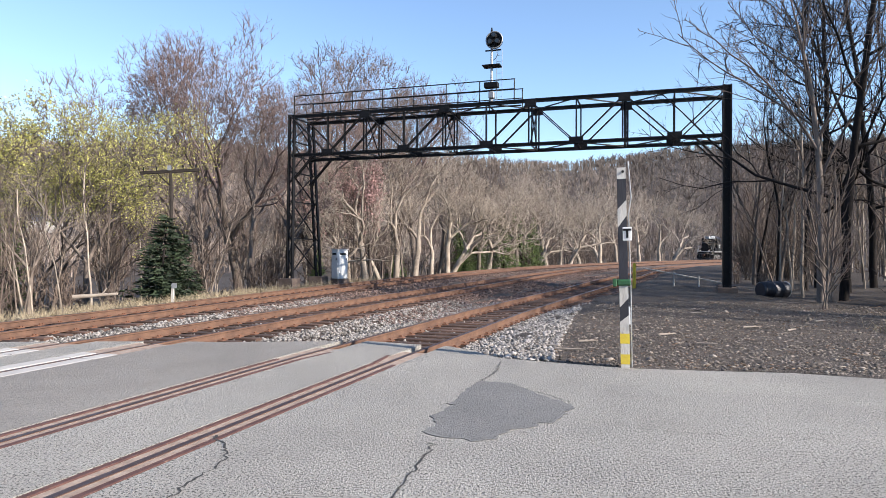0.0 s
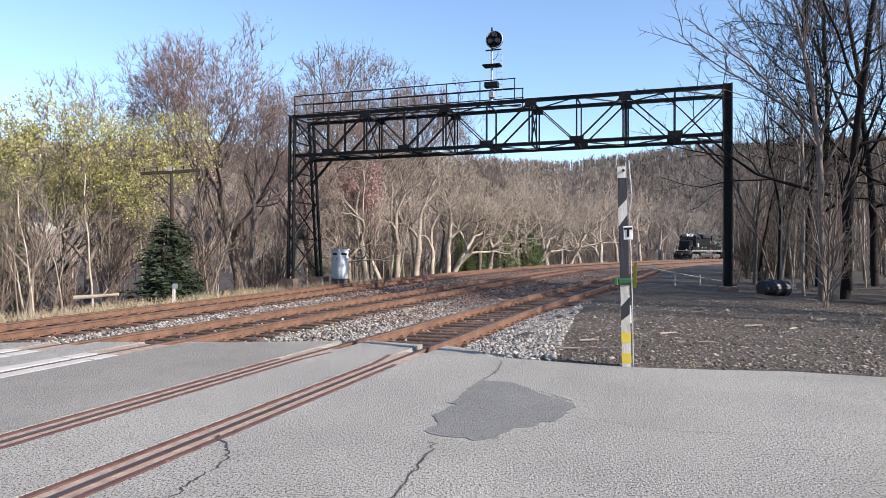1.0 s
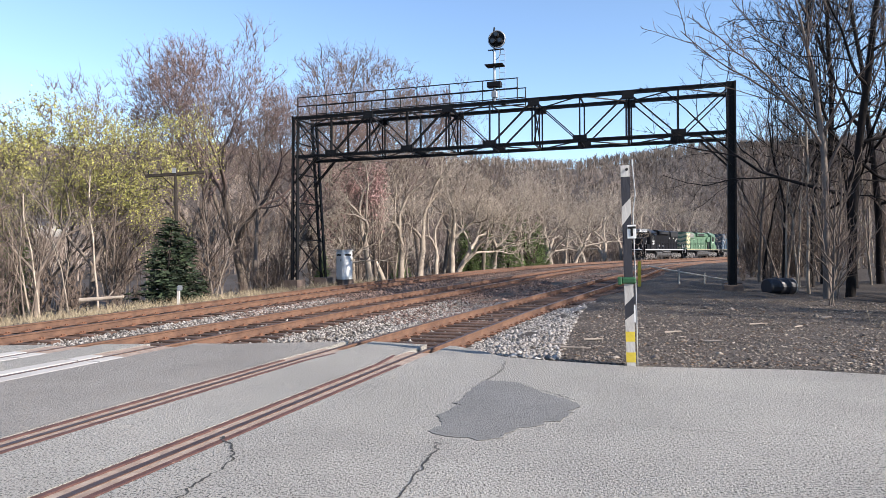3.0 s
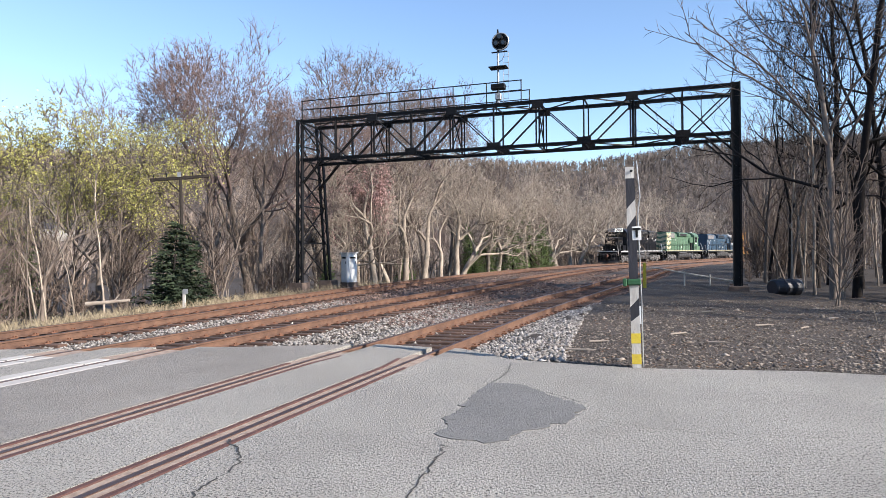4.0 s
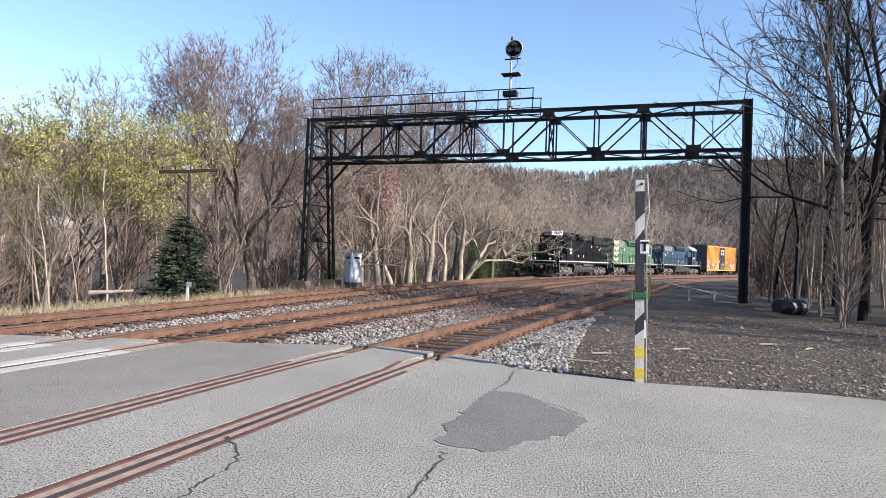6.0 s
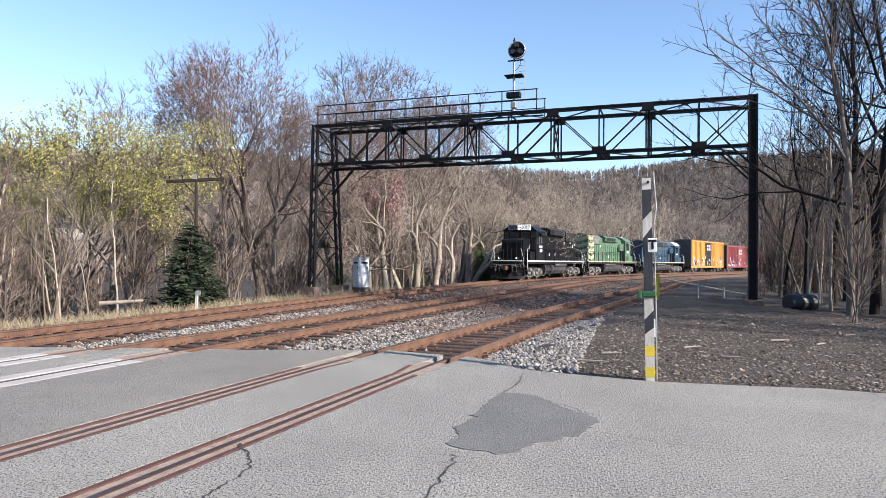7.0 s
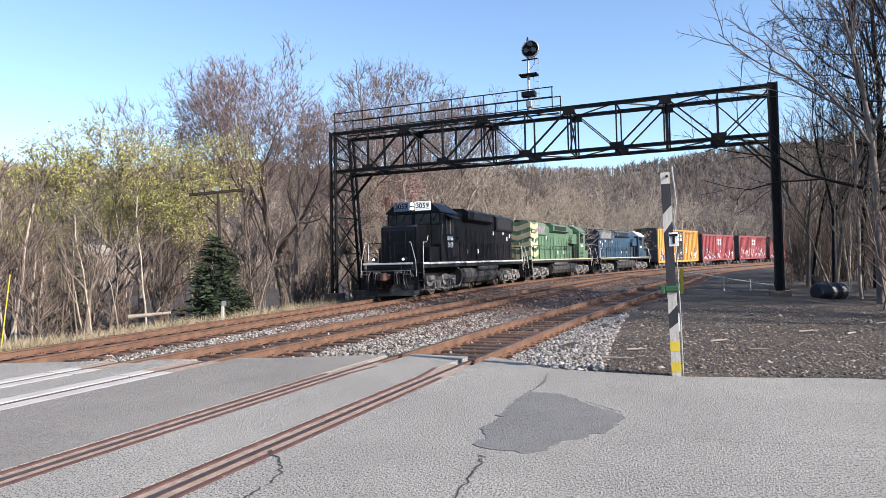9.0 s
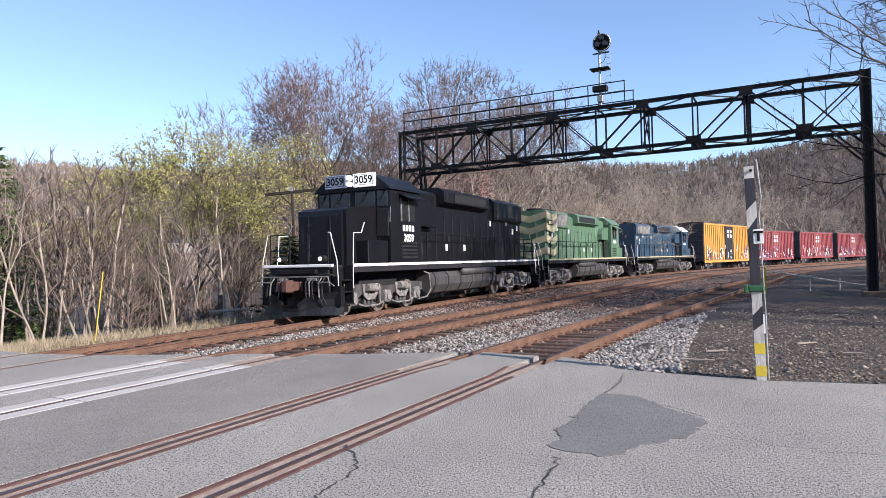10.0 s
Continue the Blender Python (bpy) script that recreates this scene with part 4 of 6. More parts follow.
def add_truck(parent, F, xc, axles, gauge=2.07):
    """Side frames, springs and brake gear, and the wheelsets of one truck. Returns the wheelsets."""
    out = []
    half = gauge * (axles - 1) / 2
    for s in (-1, 1):
        bm = bmesh.new()
        y0, y1 = sorted((s * 0.98, s * 1.16))
        o = [(-half - 0.55, 0.62), (-half - 0.5, 0.92), (-half + 0.5, 0.98), (-0.3, 0.88), (0.3, 0.88), (half - 0.5, 0.98), (half + 0.5, 0.92), (half + 0.55, 0.62), (half + 0.2, 0.6),
             (half - 0.35, 0.55), (half - 0.6, 0.66), (0.5, 0.62), (0.35, 0.5), (-0.35, 0.5), (-0.5, 0.62), (-half + 0.6, 0.66), (-half + 0.35, 0.55), (-half - 0.2, 0.6)]
        extrude(bm, [(xc + a, b) for a, b in o], y0, y1)
        # dark frame colour stands in for shade in the gaps between pale plates
        part("side_frame", bm, M_TANK, parent, m=F)
        for i in range(axles):
            x = xc - half + i * gauge
            bm = bmesh.new()
            box(bm, (x - 0.2, s * 1.0 - 0.08, 0.32), (x + 0.2, s * 1.22 + 0.04 * s, 0.74), 0.04)
            cyl(bm, (x, s * 1.1, 0.51), (x, s * 1.3, 0.51), 0.13, 10)
            part("journal_box", bm, M_GRIME, parent, m=F)
            if i < axles - 1:
                bm = bmesh.new()
                xm = x + gauge / 2
                for q in (-0.22, 0.0, 0.22):
                    cyl(bm, (xm + q, s * 1.07, 0.3), (xm + q, s * 1.07, 0.64), 0.075, 8)
                box(bm, (xm - 0.4, s * 1.07 - 0.1, 0.24), (xm + 0.4, s * 1.07 + 0.1, 0.31))
                part("spring_nest", bm, M_TANK, parent, m=F)
                bm = bmesh.new()
                cyl(bm, (xm - 0.35, s * 1.28, 0.86), (xm + 0.2, s * 1.28, 0.82), 0.12, 10)
                cyl(bm, (xm + 0.2, s * 1.28, 0.82), (xm + 0.5, s * 1.24, 0.72), 0.03, 6)
                beam(bm, (xm + 0.45, s * 1.24, 0.95), (xm + 0.5, s * 1.24, 0.3), 0.05, 0.09)
                part("brake_cylinder", bm, M_GRIME, parent, m=F)
                if axles == 3:
                    bm = extrude(bmesh.new(), [(xm - 0.5, 0.98), (xm - 0.42, 0.6), (xm - 0.2, 0.46), (xm + 0.25, 0.46), (xm + 0.42, 0.66), (xm + 0.48, 0.98)], min(s * 1.17, s * 1.21), max(s * 1.17, s * 1.21))
                    pl = part("frame_plate", bm, M_GRIME, parent, m=F)
                    for q in (-0.17, 0.0, 0.17):
                        part("bolt_hole", cyl(bmesh.new(), (xm + q, s * 1.2, 0.68), (xm + q, s * 1.216, 0.68), 0.045, 8), M_DARK, pl)
                    bm = pipe(bmesh.new(), [(xm - 0.75, s * 1.2, 0.36), (xm - 0.4, s * 1.24, 0.27), (xm + 0.4, s * 1.24, 0.27), (xm + 0.75, s * 1.2, 0.36)], 0.03)
                    part("brake_rod", bm, M_GRIME, parent, m=F)
    for i in range(axles):
        w = new("wheelset", WHEELSET)
        w.parent = parent
        w.matrix_basis = F @ pose(xc - half + i * gauge, 0, WHEEL_R)
        out.append(w)
    bm = bmbox((xc - 1.2, -0.9, 0.55), (xc + 1.2, 0.9, 1.15), 0.05)
    part("bolster", bm, M_DARK, parent, m=F)
    return out


def locomotive(label, paint, sill, reverse=False, stripes=False, cab_roof=None, plate=False):
    L = thing("locomotive", pose(0, 0, 0), label, "locomotive", "locomotives of the train")
    F = pose(LOCO_LEN, 0, 0, 0, 0, 180) if reverse else Matrix.Identity(4)
    P = lambda name, bm, m, lab="", sm=False: part(name, bm, m, L, lab, F, sm)
    n = LOCO_LEN
    bm = bmesh.new()
    box(bm, (0.75, -1.48, 1.38), (n - 0.75, 1.48, 1.62))
    box(bm, (0.0, -1.1, 1.3), (0.75, 1.1, 1.62))
    box(bm, (n - 0.75, -1.1, 1.3), (n, 1.1, 1.62))
    box(bm, (0.6, -0.7, 1.0), (n - 0.6, 0.7, 1.4))
    P("underframe", bm, M_DARK)
    for s in (-1, 1):
        P("sill_stripe", bmbox((0.75, s * 1.5 - 0.02, 1.56), (n - 0.75, s * 1.5 + 0.02, 1.65)), sill)
    for x in (-0.03, n + 0.03):
        P("end_stripe", bmbox((x - 0.06, -1.3, 1.565), (x + 0.05, 1.3, 1.655), 0.015), sill)
    for e in (0, 1):
        X = (lambda q: q) if e == 0 else (lambda q: n - q)
        # end plate, plough, coupler, steps, hoses
        P("end_plate", bmbox((X(0.02), -1.12, 0.8), (X(0.16), 1.12, 1.5), 0.02), M_BLACK)
        P("cut_lever", pipe(bmesh.new(), [(X(-0.2), -1.3, 1.0), (X(-0.22), -1.25, 1.28), (X(-0.22), 1.25, 1.28), (X(-0.2), 1.3, 1.0)], 0.02), M_GRIME)
        P("anticlimber", bmbox((min(X(-0.14), X(0.0)), -0.75, 1.36), (max(X(-0.14), X(0.0)), 0.75, 1.5), 0.02), M_BLACK)
        for s in (-1, 1):
            # a curved blade either side of a low middle
            bm = bmesh.new()
            cols = []
            for u, top_z, push in ((0.0, 0.44, -0.5), (0.28, 0.46, -0.48), (0.5, 0.66, -0.36), (0.95, 0.8, -0.18), (1.32, 0.82, 0.0), (1.5, 0.78, 0.12)):
                cols.append([[Vector((X(push + 0.10 * math.sin(q * 3.1) + back), s * u, 0.13 + (top_z - 0.13) * q)) for q in (0, 0.35, 0.7, 1.0)] for back in (0.0, 0.07)])
            vs = [[[bm.verts.new(p) for p in sheet] for sheet in col] for col in cols]
            for c0, c1 in zip(vs, vs[1:]):
                for sh in (0, 1):
                    for i in range(3):
                        bm.faces.new((c0[sh][i], c1[sh][i], c1[sh][i + 1], c0[sh][i + 1]))
                bm.faces.new((c0[0][3], c1[0][3], c1[1][3], c0[1][3]))
                bm.faces.new((c0[0][0], c0[1][0], c1[1][0], c1[0][0]))
            for c in (vs[0], vs[-1]):
                bm.faces.new((c[0][0], c[0][1], c[0][2], c[0][3], c[1][3], c[1][2], c[1][1], c[1][0]))
            bmesh.ops.recalc_face_normals(bm, faces=bm.faces[:])
            P("snow_plough", bm, M_PLOUGH)
            bm = pipe(bmesh.new(), [(X(-0.2), s * 0.9, 1.02), (X(-0.28), s * 0.9, 1.12), (X(-0.28), s * 1.35, 1.12), (X(-0.05), s * 1.35, 1.0)], 0.018)
            P("plough_grab", bm, M_GRIME)
            bm = pipe(bmesh.new(), [(X(-0.02), s * 1.36, 1.28), (X(-0.08), s * 1.2, 1.36), (X(-0.08), s * 0.8, 1.3), (X(-0.02), s * 0.5, 1.22)], 0.03)
            P("jumper_cable", bm, M_DARK)
            P("hose_bracket", bmbox((min(X(-0.12), X(0.02)), min(s * 0.38, s * 0.74), 1.16), (max(X(-0.12), X(0.02)), max(s * 0.38, s * 0.74), 1.24), 0.01), M_GRIME)
        bm = bmesh.new()
        box(bm, (min(X(-0.5), X(0.1)), -0.13, 0.86), (max(X(-0.5), X(0.1)), 0.13, 1.14), 0.03)
        box(bm, (min(X(-0.78), X(-0.42)), -0.2, 0.82), (max(X(-0.78), X(-0.42)), 0.06, 1.2), 0.05)
        box(bm, (min(X(-0.74), X(-0.55)), 0.1, 0.84), (max(X(-0.74), X(-0.55)), 0.24, 1.16), 0.04)
        P("coupler", bm, M_COUPLER, "rust red knuckle coupler")
        for s in (-1, 1):
            for k, y in enumerate((0.42, 0.55, 0.66, 0.9, 1.02)):
                bm = bmesh.new()
                pipe(bm, [(X(-0.05), s * y, 1.25), (X(-0.22), s * y, 1.1), (X(-0.25), s * (y + 0.04), 0.7), (X(-0.14), s * (y + 0.1), 0.45)], 0.022, 6)
                P("air_hose", bm, M_GRIME if k % 2 else M_DARK)
            sx = (lambda u, v: (min(X(u), X(v)), max(X(u), X(v))))
            yo, yi = s * 1.5, s * 1.22
            for z in (0.42, 0.78, 1.14):
                P("step_tread", bmbox((sx(0.1, 0.72)[0], min(yo, yi), z), (sx(0.1, 0.72)[1], max(yo, yi), z + 0.04)), M_BLACK)
            for u, v, zt in ((0.68, 0.74, 1.6), (0.06, 0.12, 1.3)):
                P("step_side", bmbox((sx(u, v)[0], min(yo, yi), 0.4), (sx(u, v)[1], max(yo, yi), zt)), M_BLACK)
            P("step_back", bmbox((sx(0.1, 0.7)[0], s * 1.15 - 0.02, 0.4), (sx(0.1, 0.7)[1], s * 1.15 + 0.02, 1.54)), M_BLACK)
            # corner grab rails
            bm = bmesh.new()
            pipe(bm, [(X(0.02), s * 1.1, 2.6), (X(0.02), s * 1.2, 2.6), (X(0.02), s * 1.42, 1.75), (X(0.02), s * 1.46, 1.0)], 0.0145)
            P("grab_rail", bm, M_WHITE)
            bm = bmesh.new()
            pipe(bm, [(X(1.5), s * 1.44, 2.95), (X(1.3), s * 1.45, 2.62), (X(0.85), s * 1.46, 2.6), (X(0.8), s * 1.47, 1.9), (X(0.74), s * 1.5, 1.5), (X(0.74), s * 1.5, 0.9)], 0.0145)
            P("grab_rail", bm, M_WHITE)
            for y in (0.35, 1.1):
                P("railing_post", cyl(bmesh.new(), (X(0.02), s * y, 1.6), (X(0.02), s * y, 2.6), 0.022, 6), M_BLACK)
            P("end_rail", cyl(bmesh.new(), (X(0.02), s * 0.35, 2.58), (X(0.02), s * 1.1, 2.58), 0.02, 6), M_BLACK)
            P("end_rail", cyl(bmesh.new(), (X(0.02), s * 0.35, 2.1), (X(0.02), s * 1.1, 2.1), 0.02, 6), M_BLACK)
            if e == 0:
                P("ditch_light", cyl(bmesh.new(), (X(0.3), s * 0.78, 1.82), (X(0.05), s * 0.78, 1.82), 0.1, 14), M_DARK)
                P("lamp_lens", cyl(bmesh.new(), (X(0.05), s * 0.78, 1.82), (X(0.03), s * 0.78, 1.82), 0.06, 14), M_LAMP if not reverse else M_GLASS, "lit ditch light lens" if not reverse else "")
    # nose
    bm = bmesh.new()
    extrude(bm, [(1.1, 1.62), (3.02, 1.62), (3.02, 3.55), (1.45, 3.48), (1.22, 3.38), (1.1, 3.2)], -0.95, 0.95)
    bmesh.ops.bevel(bm, geom=[e for e in bm.edges if abs(e.verts[0].co.x - e.verts[1].co.x) < 0.01 and e.verts[0].co.x < 1.2 and abs(e.verts[0].co.z - e.verts[1].co.z) > 1], offset=0.12, segments=2, affect="EDGES")
    P("nose", bm, paint)
    bm = bmesh.new()
    for y in (-0.42, 0.42):
        cyl(bm, (1.08, y, 1.75), (1.08, y, 3.2), 0.012, 6)
    for z in (1.9, 2.4, 2.9):
        box(bm, (1.07, 0.36, z), (1.1, 0.5, z + 0.05))
    P("nose_door", bm, M_DARK)
    # cab
    cx0, cx1 = 3.0, 5.2
    bm = bmesh.new()
    extrude(bm, [(-1.5, 1.62), (1.5, 1.62), (1.5, 4.08), (1.46, 4.2), (-1.46, 4.2), (-1.5, 4.08)], cx0, cx1, "x")
    P("cab", bm, paint)
    bm = bmesh.new()
    extrude(bm, [(-1.56, 4.16), (1.56, 4.16), (1.5, 4.26), (0.98, 4.68), (0.6, 4.76), (-0.6, 4.76), (-0.98, 4.68), (-1.5, 4.26)], cx0 - 0.1, cx1 + 0.06, "x")
    P("cab_roof", bm, cab_roof or paint)
    for y0, y1 in ((-1.42, -1.0), (-0.93, -0.1), (0.1, 0.93), (1.0, 1.42)):
        P("windscreen", bmbox((cx0 - 0.02, y0, 3.58), (cx0 + 0.02, y1, 4.12), 0.01), M_GLASS)
        bm = beam(bmesh.new(), (cx0 - 0.05, (y0 + y1) / 2 - 0.1, 4.12), (cx0 - 0.05, (y0 + y1) / 2 + 0.12, 3.75), 0.02, 0.03)
        P("wiper", bm, M_DARK)
    for s in (-1, 1):
        P("cab_front_door", bmbox((cx0 - 0.015, min(s * 0.98, s * 1.45), 2.55), (cx0 + 0.02, max(s * 0.98, s * 1.45), 3.5), 0.01), M_DARK)
        P("battery_box", bmbox((1.75, min(s * 0.95, s * 1.42), 1.62), (2.98, max(s * 0.95, s * 1.42), 2.4), 0.03), paint)
        for k in (0, 1):
            x = cx0 + 0.75 + k * 0.52
            P("side_window", bmbox((x, s * 1.5 - 0.02, 3.1), (x + 0.47, s * 1.5 + 0.02, 3.85), 0.01), M_GLASS)
            P("window_post", bmbox((x - 0.04, s * 1.52 - 0.02, 3.08), (x + 0.01, s * 1.52 + 0.02, 3.88)), M_GRIME)
        bm = extrude(bmesh.new(), [(s * 1.5, 4.02), (s * 1.86, 3.86), (s * 1.87, 3.89), (s * 1.5, 4.08)], cx0 + 0.6, cx1 - 0.3, "x")
        P("sunshade", bm, paint)
        for k in range(5):
            P("louvre", bmbox((cx0 + 0.75, s * 1.5 - 0.015, 1.8 + k * 0.13), (cx1 - 0.35, s * 1.5 + 0.015, 1.86 + k * 0.13)), M_DARK)
    # number boards and headlights; the far board has its shade in its colour
    for s in (-1, 1):
        P("number_board", bmbox((cx0 - 0.2, min(s * 0.16, s * 1.02), 4.28), (cx0 - 0.08, max(s * 0.16, s * 1.02), 4.74), 0.01), (M_LIT_BOARD if s < 0 else M_BOARD_SHADE) if plate else M_DARK)
        if plate:
            letters("3059", 0.36, M_BLACK, L, F @ Matrix(((0, 0, -1, cx0 - 0.204), (-1, 0, 0, s * 0.59), (0, 1, 0, 4.51), (0, 0, 0, 1))), 0.008, "number")
            bm = bmesh.new()
            for z in (4.34, 4.68):
                box(bm, (cx0 - 0.206, min(s * 0.22, s * 0.96), z), (cx0 - 0.2, max(s * 0.22, s * 0.96), z + 0.014))
            for y in (0.22, 0.95):
                box(bm, (cx0 - 0.206, min(s * y, s * (y + 0.014)), 4.34), (cx0 - 0.2, max(s * y, s * (y + 0.014)), 4.69))
            P("board_border", bm, M_BLACK)
    for z in (4.4, 4.62):
        P("headlight", cyl(bmesh.new(), (cx0 - 0.1, 0, z), (cx0 - 0.24, 0, z), 0.085, 14), M_LAMP if not reverse else M_GLASS)
    # long hood
    hx0, hx1 = 5.2, 17.6
    bm = bmesh.new()
    extrude(bm, [(-0.95, 1.62), (0.95, 1.62), (0.95, 4.3), (0.8, 4.46), (-0.8, 4.46), (-0.95, 4.3)], hx0, hx1, "x")
    P("hood", bm, paint)
    bm = extrude(bmesh.new(), [(-0.96, 3.9), (-1.3, 4.05), (-1.3, 4.5), (-1.0, 4.66), (1.0, 4.66), (1.3, 4.5), (1.3, 4.05), (0.96, 3.9)], 7.6, 12.4, "x")
    P("dynamic_brake_housing", bm, paint)
    bm = extrude(bmesh.new(), [(-0.96, 3.55), (-1.08, 3.65), (-1.08, 4.5), (-0.9, 4.64), (0.9, 4.64), (1.08, 4.5), (1.08, 3.65), (0.96, 3.55)], 13.6, hx1 - 0.02, "x")
    P("radiator_housing", bm, paint)
    for s in (-1, 1):
        P("intake_grille", bmbox((8.6, s * 1.3 - 0.02, 4.1), (12.0, s * 1.3 + 0.02, 4.46)), M_DARK)
        P("radiator_grille", bmbox((13.9, s * 1.08 - 0.015, 3.75), (17.2, s * 1.08 + 0.015, 4.45)), M_GRIME if not plate else M_DARK)
        bm = extrude(bmesh.new(), [(5.25, 3.0), (6.9, 3.0), (6.9, 3.4), (6.5, 3.82), (5.25, 3.95)], min(s * 0.93, s * 1.28), max(s * 0.93, s * 1.28))
        P("blower_housing", bm, paint)
        P("blower_opening", bmbox((5.3, s * 1.0 - 0.1, 1.7), (5.7, s * 1.0 + 0.1, 3.0)), M_DARK)
        for k in range(15):
            x = 5.9 + k * 0.78
            bm = bmesh.new()
            box(bm, (x, s * 0.955 - 0.012, 1.75), (x + 0.035, s * 0.955 + 0.012, 3.5))
            box(bm, (x + 0.3, s * 0.96 - 0.015, 2.5), (x + 0.34, s * 0.96 + 0.015, 2.66))
            P("hood_door_seam", bm, M_DARK)
        for x, z in ((8.3, 2.1), (10.1, 2.1), (13.2, 3.3), (16.3, 3.0), (17.0, 3.2), (15.4, 3.4)):
            P("notice_plate", bmbox((x, s * 0.97 - 0.01, z), (x + 0.2, s * 0.97 + 0.01, z + 0.26)), M_WHITE, "small white notice")
    for x in (14.6, 15.7, 16.8):
        P("radiator_fan", cyl(bmesh.new(), (x, 0, 4.6), (x, 0, 4.78), 0.5, 18), M_DARK)
    for x in (9.2, 10.6):
        P("brake_fan", cyl(bmesh.new(), (x, 0, 4.62), (x, 0, 4.78), 0.52, 18), M_DARK)
    P("exhaust_stack", bmbox((12.7, -0.25, 4.4), (13.4, 0.25, 4.74), 0.03), M_DARK)
    bm = bmesh.new()
    for y in (-0.14, 0.0, 0.14):
        cyl(bm, (4.6, y, 4.86), (4.15, y, 4.86), 0.035, 8, 0.08)
    box(bm, (4.4, -0.2, 4.72), (4.5, 0.2, 4.84))
    P("horn", bm, M_GRIME)
    P("antenna", bmbox((3.6, 0.3, 4.74), (3.9, 0.6, 4.84), 0.02), M_WHITE)
    # stripes on the hood end
    if stripes:
        for s in (-1, 1):
            for k in range(4):
                z = 1.9 + k * 0.72
                bm = extrude(bmesh.new(), [(hx1 + 0.01, z + 0.1), (hx1 + 0.01, z + 0.5), (hx1 - 1.0, z + 0.3), (hx1 - 1.75, z + 0.55), (hx1 - 1.75, z + 0.15), (hx1 - 1.0, z - 0.1)], s * 1.1 - 0.015, s * 1.1 + 0.015)
                P("stripe", bm, M_CREAM, "cream stripe")
                bm = extrude(bmesh.new(), [(s * 1.08, z + 0.1), (s * 1.08, z + 0.5), (0, z + 0.2), (0, z - 0.2)], hx1 + 0.005, hx1 + 0.02, "x")
                P("stripe", bm, M_CREAM, "cream stripe")
        for s in (-1, 1):
            P("number_plate", bmbox((hx1 - 0.95, s * 1.13 - 0.015, 3.72), (hx1 - 0.15, s * 1.13 + 0.015, 4.02)), M_DARK)
            for k in range(4):
                P("numeral_bar", bmbox((hx1 - 0.86 + k * 0.17, s * 1.15 - 0.01, 3.78), (hx1 - 0.76 + k * 0.17, s * 1.15 + 0.01, 3.96)), M_CREAM)
        P("upper_side", bmbox((5.3, -0.97, 1.64), (hx1 - 0.05, -0.955, 2.0)), paint)
    # road name on the cab side as plain bars, number below
    for s in (-1, 1):
        F2 = F @ Matrix(((1, 0, 0, cx0 + 1.25), (0, 0, -1, -1.515), (0, 1, 0, 2.5), (0, 0, 0, 1))) if s < 0 else F @ Matrix(((-1, 0, 0, cx0 + 1.25), (0, 0, 1, 1.515), (0, 1, 0, 2.5), (0, 0, 0, 1)))
        if plate:
            letters("3059", 0.36, M_WHITE, L, F2, 0.012, "number")
        for k in range(4):
            x = cx0 + 0.84 + k * 0.215
            P("name_bar", bmbox((x, s * 1.505 - 0.012, 2.75), (x + 0.15, s * 1.505 + 0.012, 2.96)), M_WHITE)
    # tank and reservoirs
    bm = extrude(bmesh.new(), [(-1.36, 0.75), (-1.2, 0.46), (-0.9, 0.36), (0.9, 0.36), (1.2, 0.46), (1.36, 0.75), (1.36, 1.05), (1.15, 1.36), (-1.15, 1.36), (-1.36, 1.05)], 6.2, 12.8, "x")
    P("fuel_tank", bm, M_TANK)
    for k in range(6):
        x = 6.5 + k * 1.18
        bm = extrude(bmesh.new(), [(-1.375, 0.74), (-1.21, 0.445), (-0.9, 0.345), (0.9, 0.345), (1.21, 0.445), (1.375, 0.74), (1.375, 1.06), (1.16, 1.37), (-1.16, 1.37), (-1.375, 1.06)], x, x + 0.07, "x")
        P("tank_strap", bm, M_DARK)
    for s in (-1, 1):
        P("air_reservoir", cyl(bmesh.new(), (9.0, s * 1.32, 1.22), (12.6, s * 1.32, 1.22), 0.17, 12), M_TANK, sm=True)
        bm = pipe(bmesh.new(), [(5.6, s * 1.35, 1.3), (6.0, s * 1.38, 1.2), (6.1, s * 1.38, 0.6), (5.8, s * 1.36, 0.35), (5.2, s * 1.3, 0.3)], 0.03)
        P("sand_pipe", bm, M_GRIME)
    # side handrails
    for s in (-1, 1):
        xs = [5.7 + 1.37 * k for k in range(10)]
        for x in xs:
            P("handrail_post", cyl(bmesh.new(), (x, s * 1.47, 1.4), (x, s * 1.47, 2.72), 0.022, 6), M_BLACK)
        P("handrail", pipe(bmesh.new(), [(5.3, s * 1.47, 2.72), (18.3, s * 1.47, 2.72)], 0.022), M_BLACK)
    P("mirror_arm", pipe(bmesh.new(), [(3.0, -1.5, 3.5), (2.7, -1.7, 3.5), (2.65, -1.7, 3.0)], 0.015), M_GRIME)
    wheels = add_truck(L, F, 3.2, 3) + add_truck(L, F, 16.1, 3)
    return L, wheels


